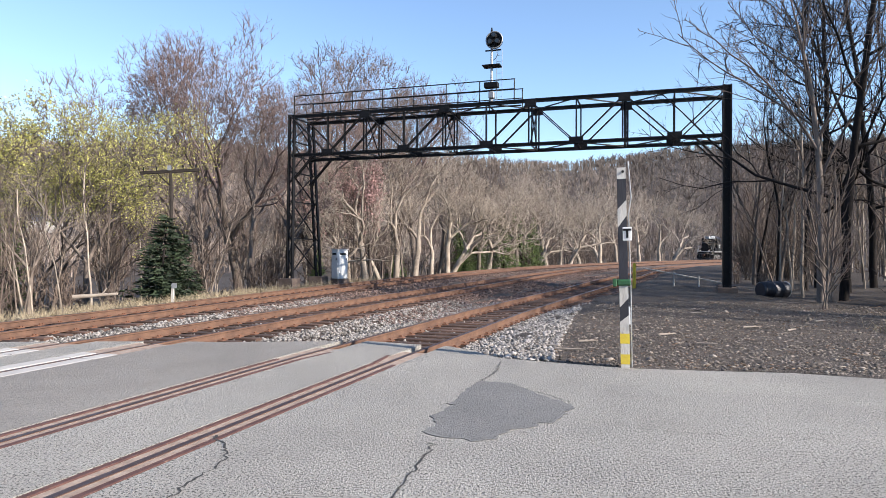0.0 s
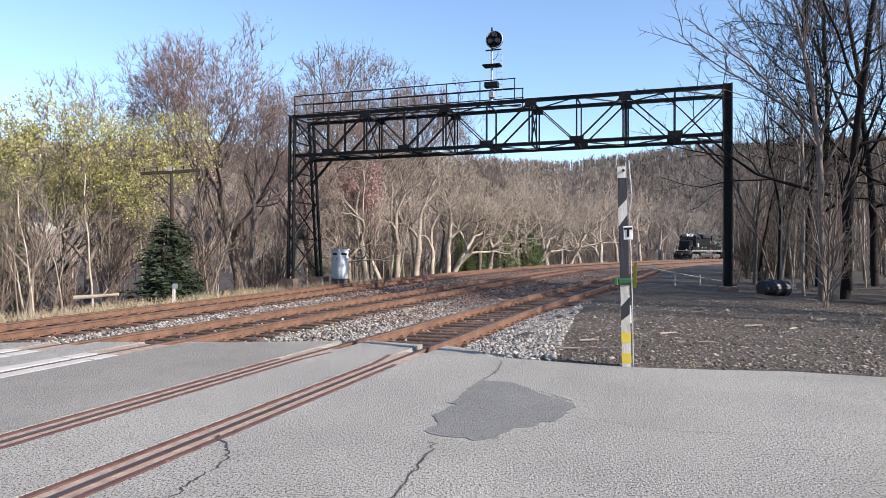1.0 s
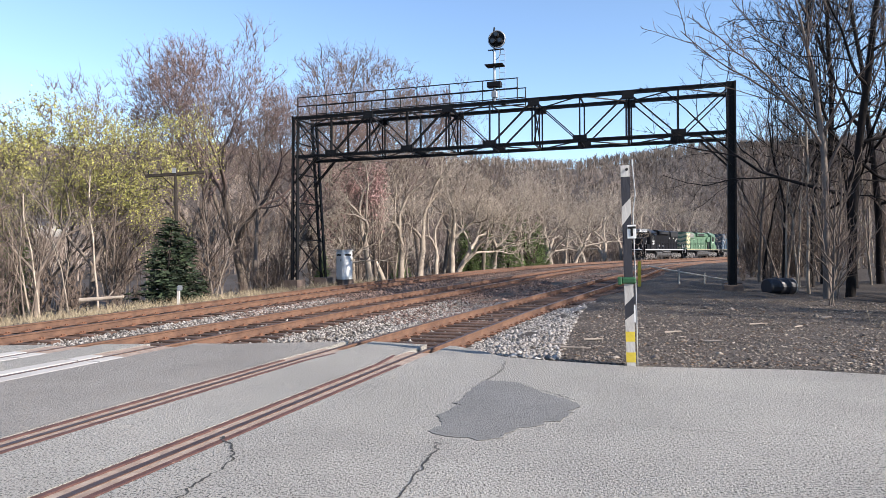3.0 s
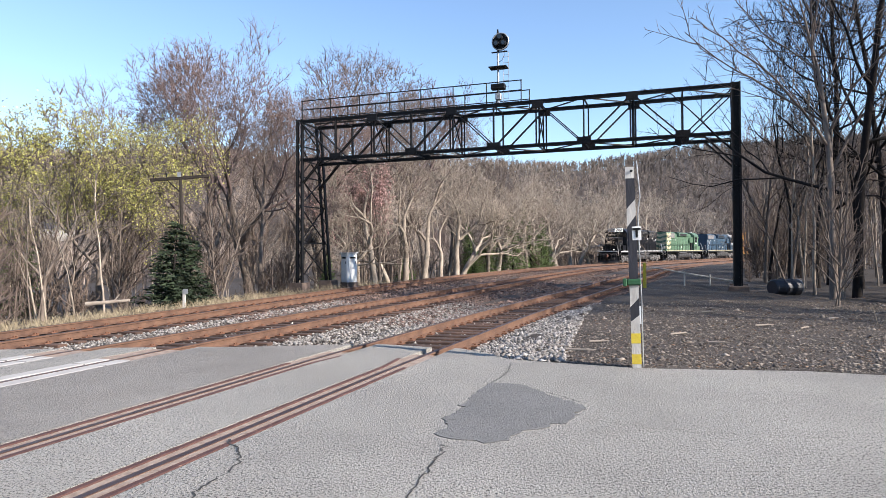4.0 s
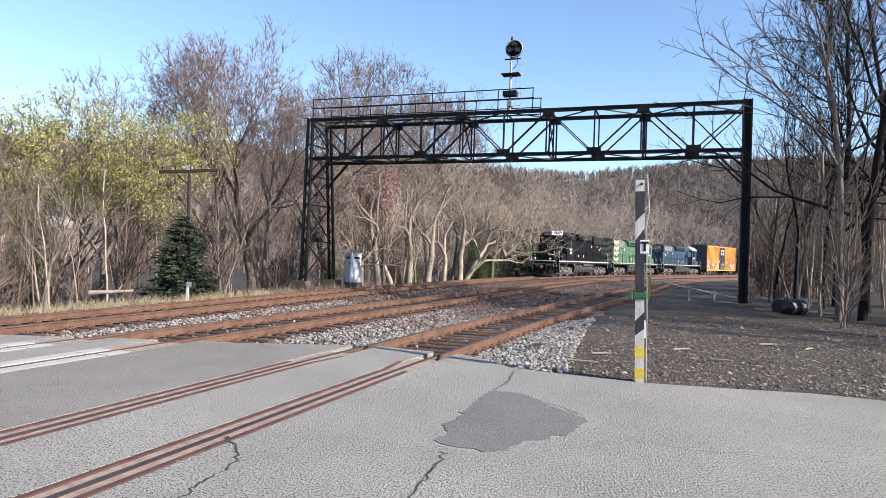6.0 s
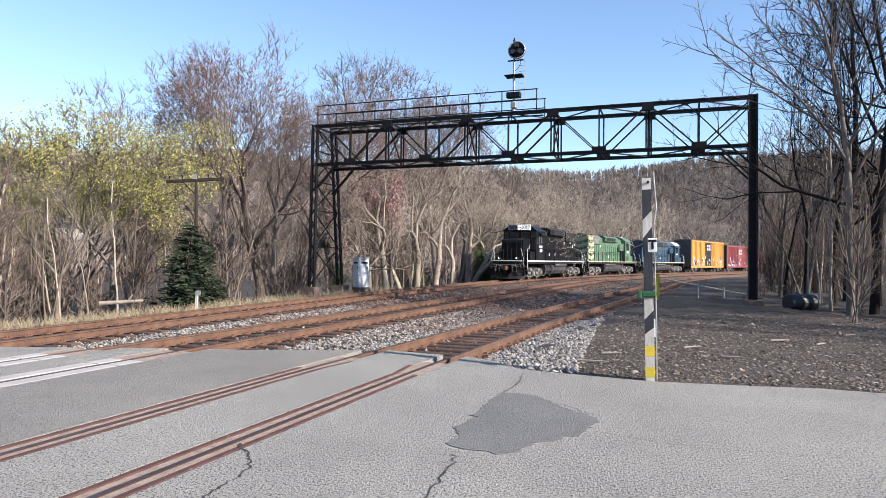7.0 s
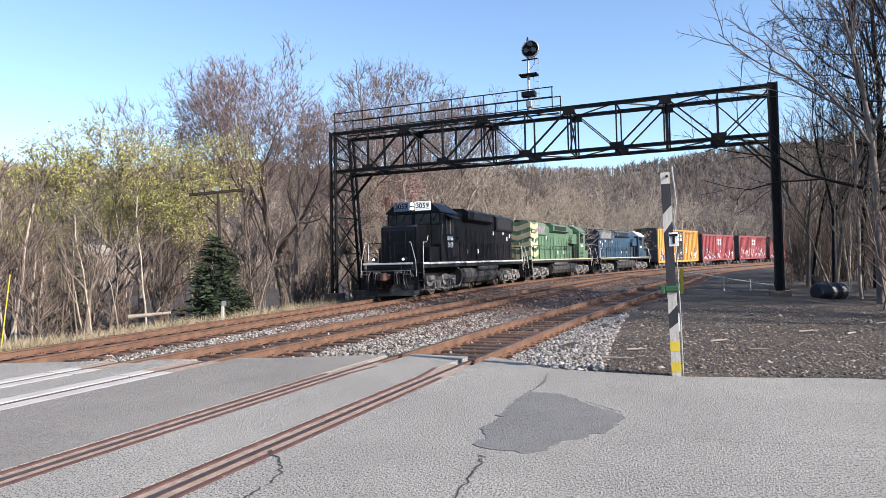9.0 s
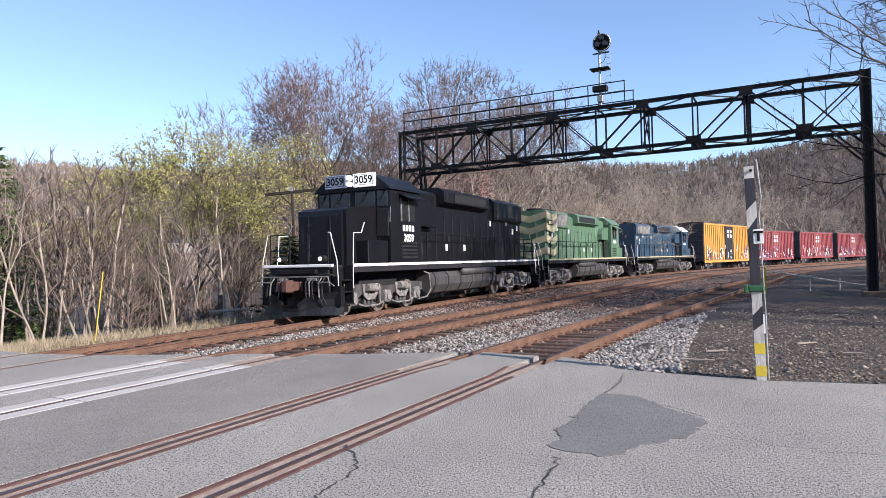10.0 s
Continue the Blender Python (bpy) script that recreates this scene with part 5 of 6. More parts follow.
def boxcar(label, paint, length, top, doors, seed):
    rs = random.Random(seed)
    B = thing("boxcar", pose(0, 0, 0), label, "boxcar", "boxcars of the train")
    P = lambda name, bm, m, lab="": part(name, bm, m, B, lab)
    P("body", bmbox((0.3, -1.42, 0.95), (length - 0.3, 1.42, top - 0.15), 0.03), paint)
    P("roof", extrude(bmesh.new(), [(-1.5, top - 0.18), (1.5, top - 0.18), (1.5, top - 0.1), (0, top), (-1.5, top - 0.1)], 0.25, length - 0.25, "x"), M_CARROOF)
    P("side_sill", bmbox((0.3, -1.47, 0.78), (length - 0.3, -1.36, 1.02)), paint)
    P("side_sill", bmbox((0.3, 1.36, 0.78), (length - 0.3, 1.47, 1.02)), paint)
    P("centre_sill", bmbox((-0.4, -0.3, 0.7), (length + 0.4, 0.3, 1.0)), M_DARK)
    for a, b in ((0.24, 0.31), (length - 0.31, length - 0.24)):
        P("end_wall", bmbox((a, -1.41, 0.96), (b, 1.41, top - 0.2)), M_CARROOF)
    dw, mid = 3.0, length / 2
    for s in (-1, 1):
        k, x = 0, 0.32
        while x < length - 0.3:
            if not mid - dw / 2 - 0.1 < x < mid + dw / 2:
                P("rib", bmbox((x, s * 1.45 - 0.045, 1.02), (x + 0.09, s * 1.45 + 0.045, top - 0.2)), paint)
            x += 0.62
        P("top_rail", bmbox((0.3, s * 1.45 - 0.05, top - 0.36), (length - 0.3, s * 1.45 + 0.05, top - 0.18)), paint)
        P("door", bmbox((mid - dw / 2, s * 1.46 - 0.04, 1.05), (mid + dw / 2, s * 1.46 + 0.04, top - 0.4)), doors)
        for q in (-1.0, 0.0, 1.0):
            P("door_bar", cyl(bmesh.new(), (mid + q, s * 1.53, 1.1), (mid + q, s * 1.53, top - 0.45), 0.025, 6), M_GRIME)
        for q in (-0.75, 0.25, ):
            for z in (top - 1.2, top - 1.75):
                P("placard", bmbox((mid + q, s * 1.52 - 0.02, z), (mid + q + 0.5, s * 1.52 + 0.02, z + 0.38)), M_WHITE)
        # sprayed paint low on the side
        for k in range(64):
            x, z = rs.uniform(0.8, length - 1.2), rs.uniform(1.1, 2.4)
            a = rs.uniform(-1.4, 1.4)
            l = rs.uniform(0.3, 0.9)
            bm = beam(bmesh.new(), (x, s * 1.502, z), (x + l * math.cos(a) * 0.5, s * 1.502, min(2.8, max(1.1, z + l * math.sin(a)))), 0.14, 0.02 + 0.006 * rs.random(), (0, 1, 0))
            P("paint_stroke", bm, (M_WHITE, M_WHITE, M_WHITE, M_BLUEPAINT, M_DARK)[k % 5])
    for x in (0.27, length - 0.27):
        for k in range(6):
            P("end_corrugation", bmbox((x - 0.06, -1.35, 1.2 + k * (top - 1.6) / 6), (x + 0.06, 1.35, 1.4 + k * (top - 1.6) / 6), 0.02), M_CARROOF)
    add_truck(B, Matrix.Identity(4), 2.2, 2, 1.75)
    add_truck(B, Matrix.Identity(4), length - 2.2, 2, 1.75)
    return B


# ---- motion ----
TRAIN_S = ((0, 134.0), (0.5, 127.4), (1.0, 120.7), (1.5, 114.3), (2.0, 107.7), (2.5, 101.6), (4.0, 83.0), (4.5, 76.8), (5.0, 70.7), (5.5, 64.4), (7.0, 45.6), (7.5, 39.3),
           (8.0, 32.9), (8.5, 26.7), (9.0, 20.7), (9.5, 14.8), (10.0, 9.0))
CONSIST = []  # vehicles: object, distance behind the lead unit's deck end, the two truck centres, wheelsets
lead, wh = locomotive("black diesel locomotive with white sill stripe and lit headlights", M_LOCO_BLACK, M_WHITE, plate=True)
CONSIST.append((lead, 0.0, 3.2, 16.1, wh))
second, wh = locomotive("weathered green diesel locomotive with cream stripes running long hood first", M_LOCO_GREEN, M_CREAM, True, True)
CONSIST.append((second, 20.2, 3.2, 16.1, wh))
third, wh = locomotive("faded blue diesel locomotive with a black cab", M_LOCO_BLUE, M_CREAM, True, False, M_WHITE)
CONSIST.append((third, 41.4, 3.2, 16.1, wh))
CONSIST.append((boxcar("tall orange yellow ribbed boxcar with black doors and sprayed paint", M_YELLOWCAR, 17.4, 5.5, M_DARK, 4), 63.4, 2.2, 15.2, []))
red = boxcar("faded red ribbed boxcar with white sprayed paint", M_REDCAR, 15.6, 5.05, M_REDCAR, 7)
red2 = boxcar("faded red ribbed boxcar with scrawled white and blue paint", M_REDCAR, 15.4, 5.05, M_REDCAR, 8)
for k, (ob, at, ln) in enumerate(((red, 82.2, 15.6), (red2, 100.0, 15.4), (copy_thing(red, pose(0, 0, 0)), 117.2, 15.6), (copy_thing(red2, pose(0, 0, 0)), 134.2, 15.4), (copy_thing(red, pose(0, 0, 0)), 151.0, 15.6))):
    CONSIST.append((ob, at, 2.2, ln - 2.2, []))


def vehicle_pose(s, a, b):
    """The pose of a vehicle whose front deck end is at s and whose trucks stand a and b behind it."""
    p, _ = on_line(s + a)
    q, _ = on_line(s + b)
    d = (q - p).normalized()
    return Matrix.Translation(p - d * a) @ Matrix.Rotation(math.atan2(d.y, d.x), 4, "Z")


def motions():
    ts, ss = [a for a, _ in TRAIN_S], [b for _, b in TRAIN_S]
    for k, (ob, behind, a, b, wheels) in enumerate(CONSIST):
        walk(ob, [(t, vehicle_pose(s + behind, a, b)) for t, s in TRAIN_S])
        if k < 2:  # the wheels of the two leading units are seen turning
            for w in wheels:
                m = w.matrix_basis.copy()
                sign = -1 if k == 0 else 1
                rows = []
                for i in range(301):
                    t = i / 30
                    rows.append((t, m @ Matrix.Rotation(sign * (134.0 - float(np.interp(t, ts, ss))) / WHEEL_R, 4, "Y")))
                walk(w, rows)


# ---- signal on the bridge ----
M_GALV = mat("galvanised steel", (0.42, 0.43, 0.44), (0.28, 0.29, 0.30), 6.0, 0.5, 0.4, bump=0.1)
M_YELLOW = mat("yellow reflective tape", (0.72, 0.55, 0.05), (0.55, 0.40, 0.04), 6.0, 0.6, bump=0.1)
M_POSTBLACK = mat("faded black paint on timber", (0.03, 0.031, 0.04), (0.018, 0.018, 0.024), 6.0, 0.8, bump=0.4, bscale=40, stretch=(1, 1, 0.2))
M_POSTWHITE = mat("flaking white paint on timber", (0.62, 0.59, 0.54), (0.40, 0.37, 0.33), 6.0, 0.85, bump=0.5, bscale=40, spots=(0.2, 0.17, 0.14), spot_scale=18, spot_at=0.6, stretch=(1, 1, 0.2))
M_GREEN = mat("dark green strap", (0.02, 0.10, 0.035), rough=0.6)
M_WOOD = mat("silvered wood", (0.42, 0.36, 0.29), (0.25, 0.2, 0.16), 5.0, 0.9, bump=0.5, bscale=40, stretch=(0.2, 1, 1))
M_POLE = mat("old dark pole timber", (0.042, 0.034, 0.028), (0.018, 0.015, 0.013), 5.0, 0.95, bump=0.5, bscale=40, stretch=(1, 1, 0.2), spec=0.2)
M_DRUM = mat("dark plastic drum", (0.018, 0.020, 0.028), (0.012, 0.013, 0.018), 3.0, 0.45, bump=0.1)
M_PIPE = mat("pale pipe", (0.5, 0.47, 0.42), rough=0.7)

BRM = Matrix.Translation(BR) @ Matrix((BE, BN, (0, 0, 1))).transposed().to_4x4()


def build_signal():
    x, y, z = 10.35, 0.55, ZT + 0.14
    sg = thing("railway_signal", BRM @ pose(x, y, z + 0.1), "round black signal head on a pale mast above the bridge", "railway signal")
    P = lambda n, bm, m, lab="": part(n, bm, m, sg, lab)
    P("mast", cyl(bmesh.new(), (0, 0, -0.1), (0, 0, 3.2), 0.055, 10), M_GALV)
    bm = cyl(bmesh.new(), (0.15, -0.12, 2.82), (0.15, -0.06, 2.82), 0.41, 28)
    P("backing_disc", bm, M_BLACK)
    bm = bmesh.new()
    ring = [Vector((0.15 + math.cos(a) * 0.39, -0.14, 2.82 + math.sin(a) * 0.39)) for a in (k * math.pi / 14 for k in range(29))]
    pipe(bm, ring, 0.03)
    P("disc_rim", bm, M_GALV)
    for a in (90, 210, 330):
        c = Vector((0.15 + 0.2 * math.cos(radians(a)), -0.12, 2.82 + 0.2 * math.sin(radians(a))))
        bm = cyl(bmesh.new(), c, c + Vector((0, -0.2, 0)), 0.12, 14)
        h = P("hood", bm, M_DARK)
        part("lens", cyl(bmesh.new(), c + Vector((0, -0.2, 0)), c + Vector((0, -0.206, 0)), 0.09, 14), M_GLASS, h)
    P("finial", cyl(bmesh.new(), (0, 0, 3.2), (0, 0, 3.45), 0.07, 8, 0.03), M_BLACK)
    P("rest_plate", bmbox((-0.4, -0.3, 1.62), (0.45, 0.3, 1.66)), M_BLACK)
    P("rest_plate", bmbox((-0.3, -0.05, 2.36), (0.45, 0.05, 2.4)), M_BLACK)
    P("junction_box", bmbox((-0.32, -0.2, 0.6), (0.34, 0.12, 0.86), 0.02), M_BLACK)
    P("junction_box", bmbox((-0.12, -0.14, 0.12), (0.14, 0.14, 0.42), 0.02), M_GALV)
    bm = bmesh.new()
    for q in (0.22, 0.48):
        cyl(bm, (q, 0.12, 0.0), (q, 0.12, 2.4), 0.012, 5)
    for k in range(8):
        cyl(bm, (0.22, 0.12, 0.2 + k * 0.28), (0.48, 0.12, 0.2 + k * 0.28), 0.01, 5)
    P("ladder", bm, M_GALV)
    P("cable", pipe(bmesh.new(), [(0.3, 0.0, 2.45), (0.3, 0, 2.2), (0.2, 0, 2.0), (0.05, 0, 1.9)], 0.014), M_DARK)


build_signal()


# ---- things by the tracks ----
def build_marker_post():
    po = thing("marker_post", pose(2.57, 9.10, -0.05, 0, -1.5, -14), "leaning square timber post banded black and white with yellow tape", "post")
    w = 0.06
    bands = ((0.0, 0.10, M_POSTWHITE), (0.10, 0.24, M_YELLOW), (0.24, 0.39, M_POSTWHITE), (0.39, 0.53, M_YELLOW), (0.53, 0.74, M_POSTWHITE), (0.74, 0.96, M_POSTBLACK), (0.96, 1.24, M_POSTWHITE),
             (1.24, 2.10, M_POSTBLACK), (2.10, 2.34, M_POSTWHITE), (2.34, 2.70, M_POSTBLACK), (2.70, 2.86, M_POSTWHITE))
    slant = {0.74: 0.06, 0.96: 0.08, 2.10: 0.1, 2.34: 0.08}
    for a, b, m in bands:
        bm = bmesh.new()
        sa, sb = slant.get(a, 0), slant.get(b, 0)
        g = 0.003 if m is M_YELLOW else 0.0
        lo = [bm.verts.new((x * (w + g), y * (w + g), a + sa * x * 0.8)) for x, y in ((-1, -1), (1, -1), (1, 1), (-1, 1))]
        hi = [bm.verts.new((x * (w + g), y * (w + g), b + sb * x * 0.8)) for x, y in ((-1, -1), (1, -1), (1, 1), (-1, 1))]
        bm.faces.new(lo[::-1])
        bm.faces.new(hi)
        for i in range(4):
            bm.faces.new((lo[i], lo[(i + 1) % 4], hi[(i + 1) % 4], hi[i]))
        part("painted_band", bm, m, po)
    bm = bmbox((-0.1, -0.09, 1.2), (0.1, 0.09, 1.29), 0.02)
    box(bm, (-0.15, -0.11, 1.19), (-0.095, -0.02, 1.3), 0.01)
    part("strap", bm, M_GREEN, po, "dark green strap")
    pl = part("letter_plate", bmbox((0.0, -0.12, 1.83), (0.12, -0.105, 2.02), 0.005), M_WHITE, po, "white plate with a black letter")
    letters("T", 0.17, M_BLACK, pl, Matrix(((1, 0, 0, 0.06), (0, 0, -1, -0.124), (0, 1, 0, 1.925), (0, 0, 0, 1))), 0.008, "letter")
    part("edge_tape", bmbox((w, -0.06, 0.66), (w + 0.02, 0.03, 0.9)), M_WHITE, po)
    part("conduit", pipe(bmesh.new(), [(0.09, 0.08, 0.0), (0.1, 0.09, 1.0), (0.09, 0.09, 2.2), (0.13, 0.09, 2.45), (0.1, 0.09, 2.96)], 0.009), M_GALV, po)
    part("bolt", cyl(bmesh.new(), (0.02, -w, 2.8), (0.02, -w - 0.02, 2.8), 0.02, 8), M_DARK, po)


build_marker_post()


def build_telegraph_pole():
    x, y = by_angle(300, 27)
    z0 = gz(x, y)
    po = thing("telegraph_pole", pose(x, y, z0), "old dark timber telegraph pole with one crossarm", "pole")
    top = 5.1 - z0
    part("pole", cyl(bmesh.new(), (0.1, 0, -0.3), (0, 0, top), 0.095, 10, 0.06), M_POLE, po, smooth=True)
    arm = part("crossarm", bmbox((-1.2, -0.06, top - 0.28), (1.15, 0.06, top - 0.15), 0.01), M_POLE, po, m=Matrix.Translation((0, 0, top - 0.2)) @ pose(0, 0, 0, 0, -5, 12) @ Matrix.Translation((0, 0, 0.2 - top)))
    part("brace", beam(bmesh.new(), (-0.6, -0.08, top - 0.25), (0, -0.08, top - 0.8), 0.02, 0.04), M_POLE, po)
    for k in (-1.05, -0.55, 0.5, 1.0):
        part("insulator", cyl(bmesh.new(), (k, 0, top - 0.15), (k, 0, top + 0.02), 0.022, 8, 0.034), M_GLASS, arm)
    part("cap_plate", bmbox((-0.09, -0.12, top - 0.18), (0.06, -0.08, top + 0.02)), M_GALV, po)
    return po


build_telegraph_pole()


def build_house():
    x, y = by_angle(78, 215)
    h = thing("house", pose(x, y, gz(x, y) - 0.2, 0, 0, 20), "pale house half hidden behind the trees", "house")
    walls = part("wall", bmbox((-4.5, -3.5, 0), (4.5, 3.5, 4.6)), M_PIPE, h)
    part("roof", extrude(bmesh.new(), [(-4.0, 4.5), (4.0, 4.5), (0, 7.0)], -5.0, 5.0, "x"), M_CARROOF, h)
    for k in range(4):
        for z in (3.0,):
            w = part("window", bmbox((-3.8 + k * 2.1, -3.56, z), (-2.9 + k * 2.1, -3.48, z + 1.2)), M_WHITE, h)
            part("pane", bmbox((-3.72 + k * 2.1, -3.575, z + 0.08), (-2.98 + k * 2.1, -3.55, z + 1.12)), M_GLASS, w)


build_house()


def build_small_things():
    # relay cabinet
    x, y = by_angle(600, 35.5)
    z = gz(x, y)
    cb = thing("relay_cabinet", pose(x, y, z - 0.1, 0, 0, 42), "pale grey steel relay cabinet on a concrete foot", "cabinet")
    part("foot", bmbox((-0.36, -0.36, 0), (0.36, 0.36, 0.5)), M_CONC_OLD, cb)
    part("body", bmbox((-0.32, -0.32, 0.5), (0.32, 0.32, 2.08), 0.02), M_WHITE, cb)
    part("roof", bmbox((-0.37, -0.37, 2.08), (0.37, 0.37, 2.13), 0.02), M_WHITE, cb)
    for s in (0, 1):
        d = part("door", bmbox((-0.28, -0.345, 0.6), (0.28, -0.325, 2.0), 0.005), M_WHITE, cb, m=pose(0, 0, 0, 0, 0, -90 * s))
        part("handle", bmbox((0.18, -0.37, 1.5), (0.22, -0.345, 1.65)), M_DARK, d)
        part("vent", bmbox((-0.2, -0.352, 1.8), (0.2, -0.345, 1.9)), M_DARK, d)
    # yellow bollard
    x, y = by_angle(1121, 28.4)
    b = thing("bollard", pose(x, y, gz(x, y)), "yellow painted steel bollard", "bollard")
    part("post", cyl(bmesh.new(), (0, 0, -0.1), (0, 0, 1.08), 0.075, 12), M_YELLOW, b)
    part("cap", cyl(bmesh.new(), (0, 0, 1.08), (0, 0, 1.13), 0.075, 12, 0.03), M_YELLOW, b)
    # pipe barrier
    x, y = by_angle(1215, 30)
    b = thing("pipe_barrier", pose(x, y, gz(x, y), 0, 0, -20), "low pale pipe barrier beside the siding", "barrier")
    for q in (-0.6, 0.5):
        part("post", cyl(bmesh.new(), (q, 0, -0.1), (q, 0, 0.6 - 0.15 * q), 0.035, 8), M_PIPE, b)
    part("pipe", cyl(bmesh.new(), (-2.0, 0, 0.85), (1.6, 0, 0.2), 0.035, 8), M_PIPE, b)
    # lying drum
    x, y = by_angle(1366, 23.4)
    d = thing("drum", pose(x, y, gz(x, y) + 0.27, 0, 90, 14), "dark plastic drum lying at the edge of the woods", "drum")
    bm = bmesh.new()
    prof = ((-0.55, 0.26), (-0.5, 0.3), (-0.18, 0.31), (-0.16, 0.33), (-0.12, 0.33), (-0.1, 0.31), (0.2, 0.31), (0.22, 0.33), (0.26, 0.33), (0.28, 0.31), (0.5, 0.3))
    rings = [[bm.verts.new((r * math.cos(k * math.pi / 10), r * math.sin(k * math.pi / 10), a)) for k in range(20)] for a, r in prof]
    for u, v in zip(rings, rings[1:]):
        for k in range(20):
            bm.faces.new((u[k], u[(k + 1) % 20], v[(k + 1) % 20], v[k]))
    bm.faces.new(rings[0][::-1])
    bm.faces.new(rings[-1])
    part("shell", bm, M_DRUM, d)
    bm = bmesh.new()
    pipe(bm, [Vector((0.29 * math.cos(k * math.pi / 10), 0.29 * math.sin(k * math.pi / 10), 0.52)) for k in range(21)], 0.025)
    part("rim", bm, M_GALV, d)
    # fallen log and white marker by the pole
    x, y = by_angle(168, 23.5)
    lg = thing("fallen_log", pose(x, y, gz(x, y) + 0.55, 0, 86, 12), "bleached fallen log among dry brush", "log")
    part("stem", cyl(bmesh.new(), (0, 0, -0.75), (0, 0, 0.75), 0.085, 10, 0.05), M_WOOD, lg)
    part("stub", cyl(bmesh.new(), (0, 0, 0.2), (-0.25, 0.05, 0.4), 0.03, 6, 0.02), M_WOOD, lg)
    x, y = by_angle(305, 24)
    mk = thing("marker_stake", pose(x, y, gz(x, y)), "short white marker stake beside the main line", "stake")
    part("stake", bmbox((-0.05, -0.04, -0.1), (0.05, 0.04, 0.75), 0.01), M_POSTWHITE, mk)
    part("tag", bmbox((0.0, -0.06, 0.6), (0.16, -0.04, 0.78)), M_GALV, mk)
    st = thing("marker_stake", pose(-11.9, 15.0, gz(-11.9, 15.0), 0, 8, 0), "leaning slim yellow marker stake in dry grass", "stake")
    part("stake", cyl(bmesh.new(), (0, 0, -0.1), (0, 0, 1.9), 0.014, 8), M_YELLOW, st)
    part("cap", cyl(bmesh.new(), (0, 0, 1.9), (0, 0, 1.94), 0.018, 8), M_YELLOW, st)
    # sticks and board ends on the gravel
    rs = random.Random(9)
    for k, (px, d) in enumerate(((1040, 11.6), (1008, 10.6), (968, 11.0), (1400, 13.4), (1330, 13.9), (1250, 11.3), (1180, 12.6), (1450, 15.2), (1230, 17))):
        x, y = by_angle(px, d)
        s = thing("stick", pose(x, y, gz(x, y) + 0.03, 0, 0, rs.uniform(-30, 30)), "bleached stick lying on dark gravel", "stick", "sticks on the gravel")
        l = rs.uniform(0.12, 0.26)
        part("stem", cyl(bmesh.new(), (-l, 0, 0), (l, 0.02, 0.01), 0.02, 6, 0.012), M_WOOD, s)
        part("twig", cyl(bmesh.new(), (0, 0, 0), (l * 0.5, 0.08, 0.02), 0.008, 5, 0.004), M_WOOD, s)


build_small_things()


# ---- marks in the road ----
def flat_patch(name, pts, z, material, parent, label=""):
    bm = bmesh.new()
    bm.faces.new([bm.verts.new((x, y, 0)) for x, y in pts])
    r = bmesh.ops.extrude_face_region(bm, geom=bm.faces[:])
    bmesh.ops.translate(bm, verts=[v for v in r["geom"] if isinstance(v, bmesh.types.BMVert)], vec=(0, 0, z))
    bmesh.ops.recalc_face_normals(bm, faces=bm.faces[:])
    return part(name, bm, material, parent, label)


def ragged(pts, rs, step=0.06, amp=0.02):
    out = []
    for (x0, y0), (x1, y1) in zip(pts, pts[1:] + pts[:1]):
        n = max(1, int(math.hypot(x1 - x0, y1 - y0) / step))
        out += [(x0 + (x1 - x0) * i / n + rs.gauss(0, amp), y0 + (y1 - y0) * i / n + rs.gauss(0, amp)) for i in range(n)]
    return out


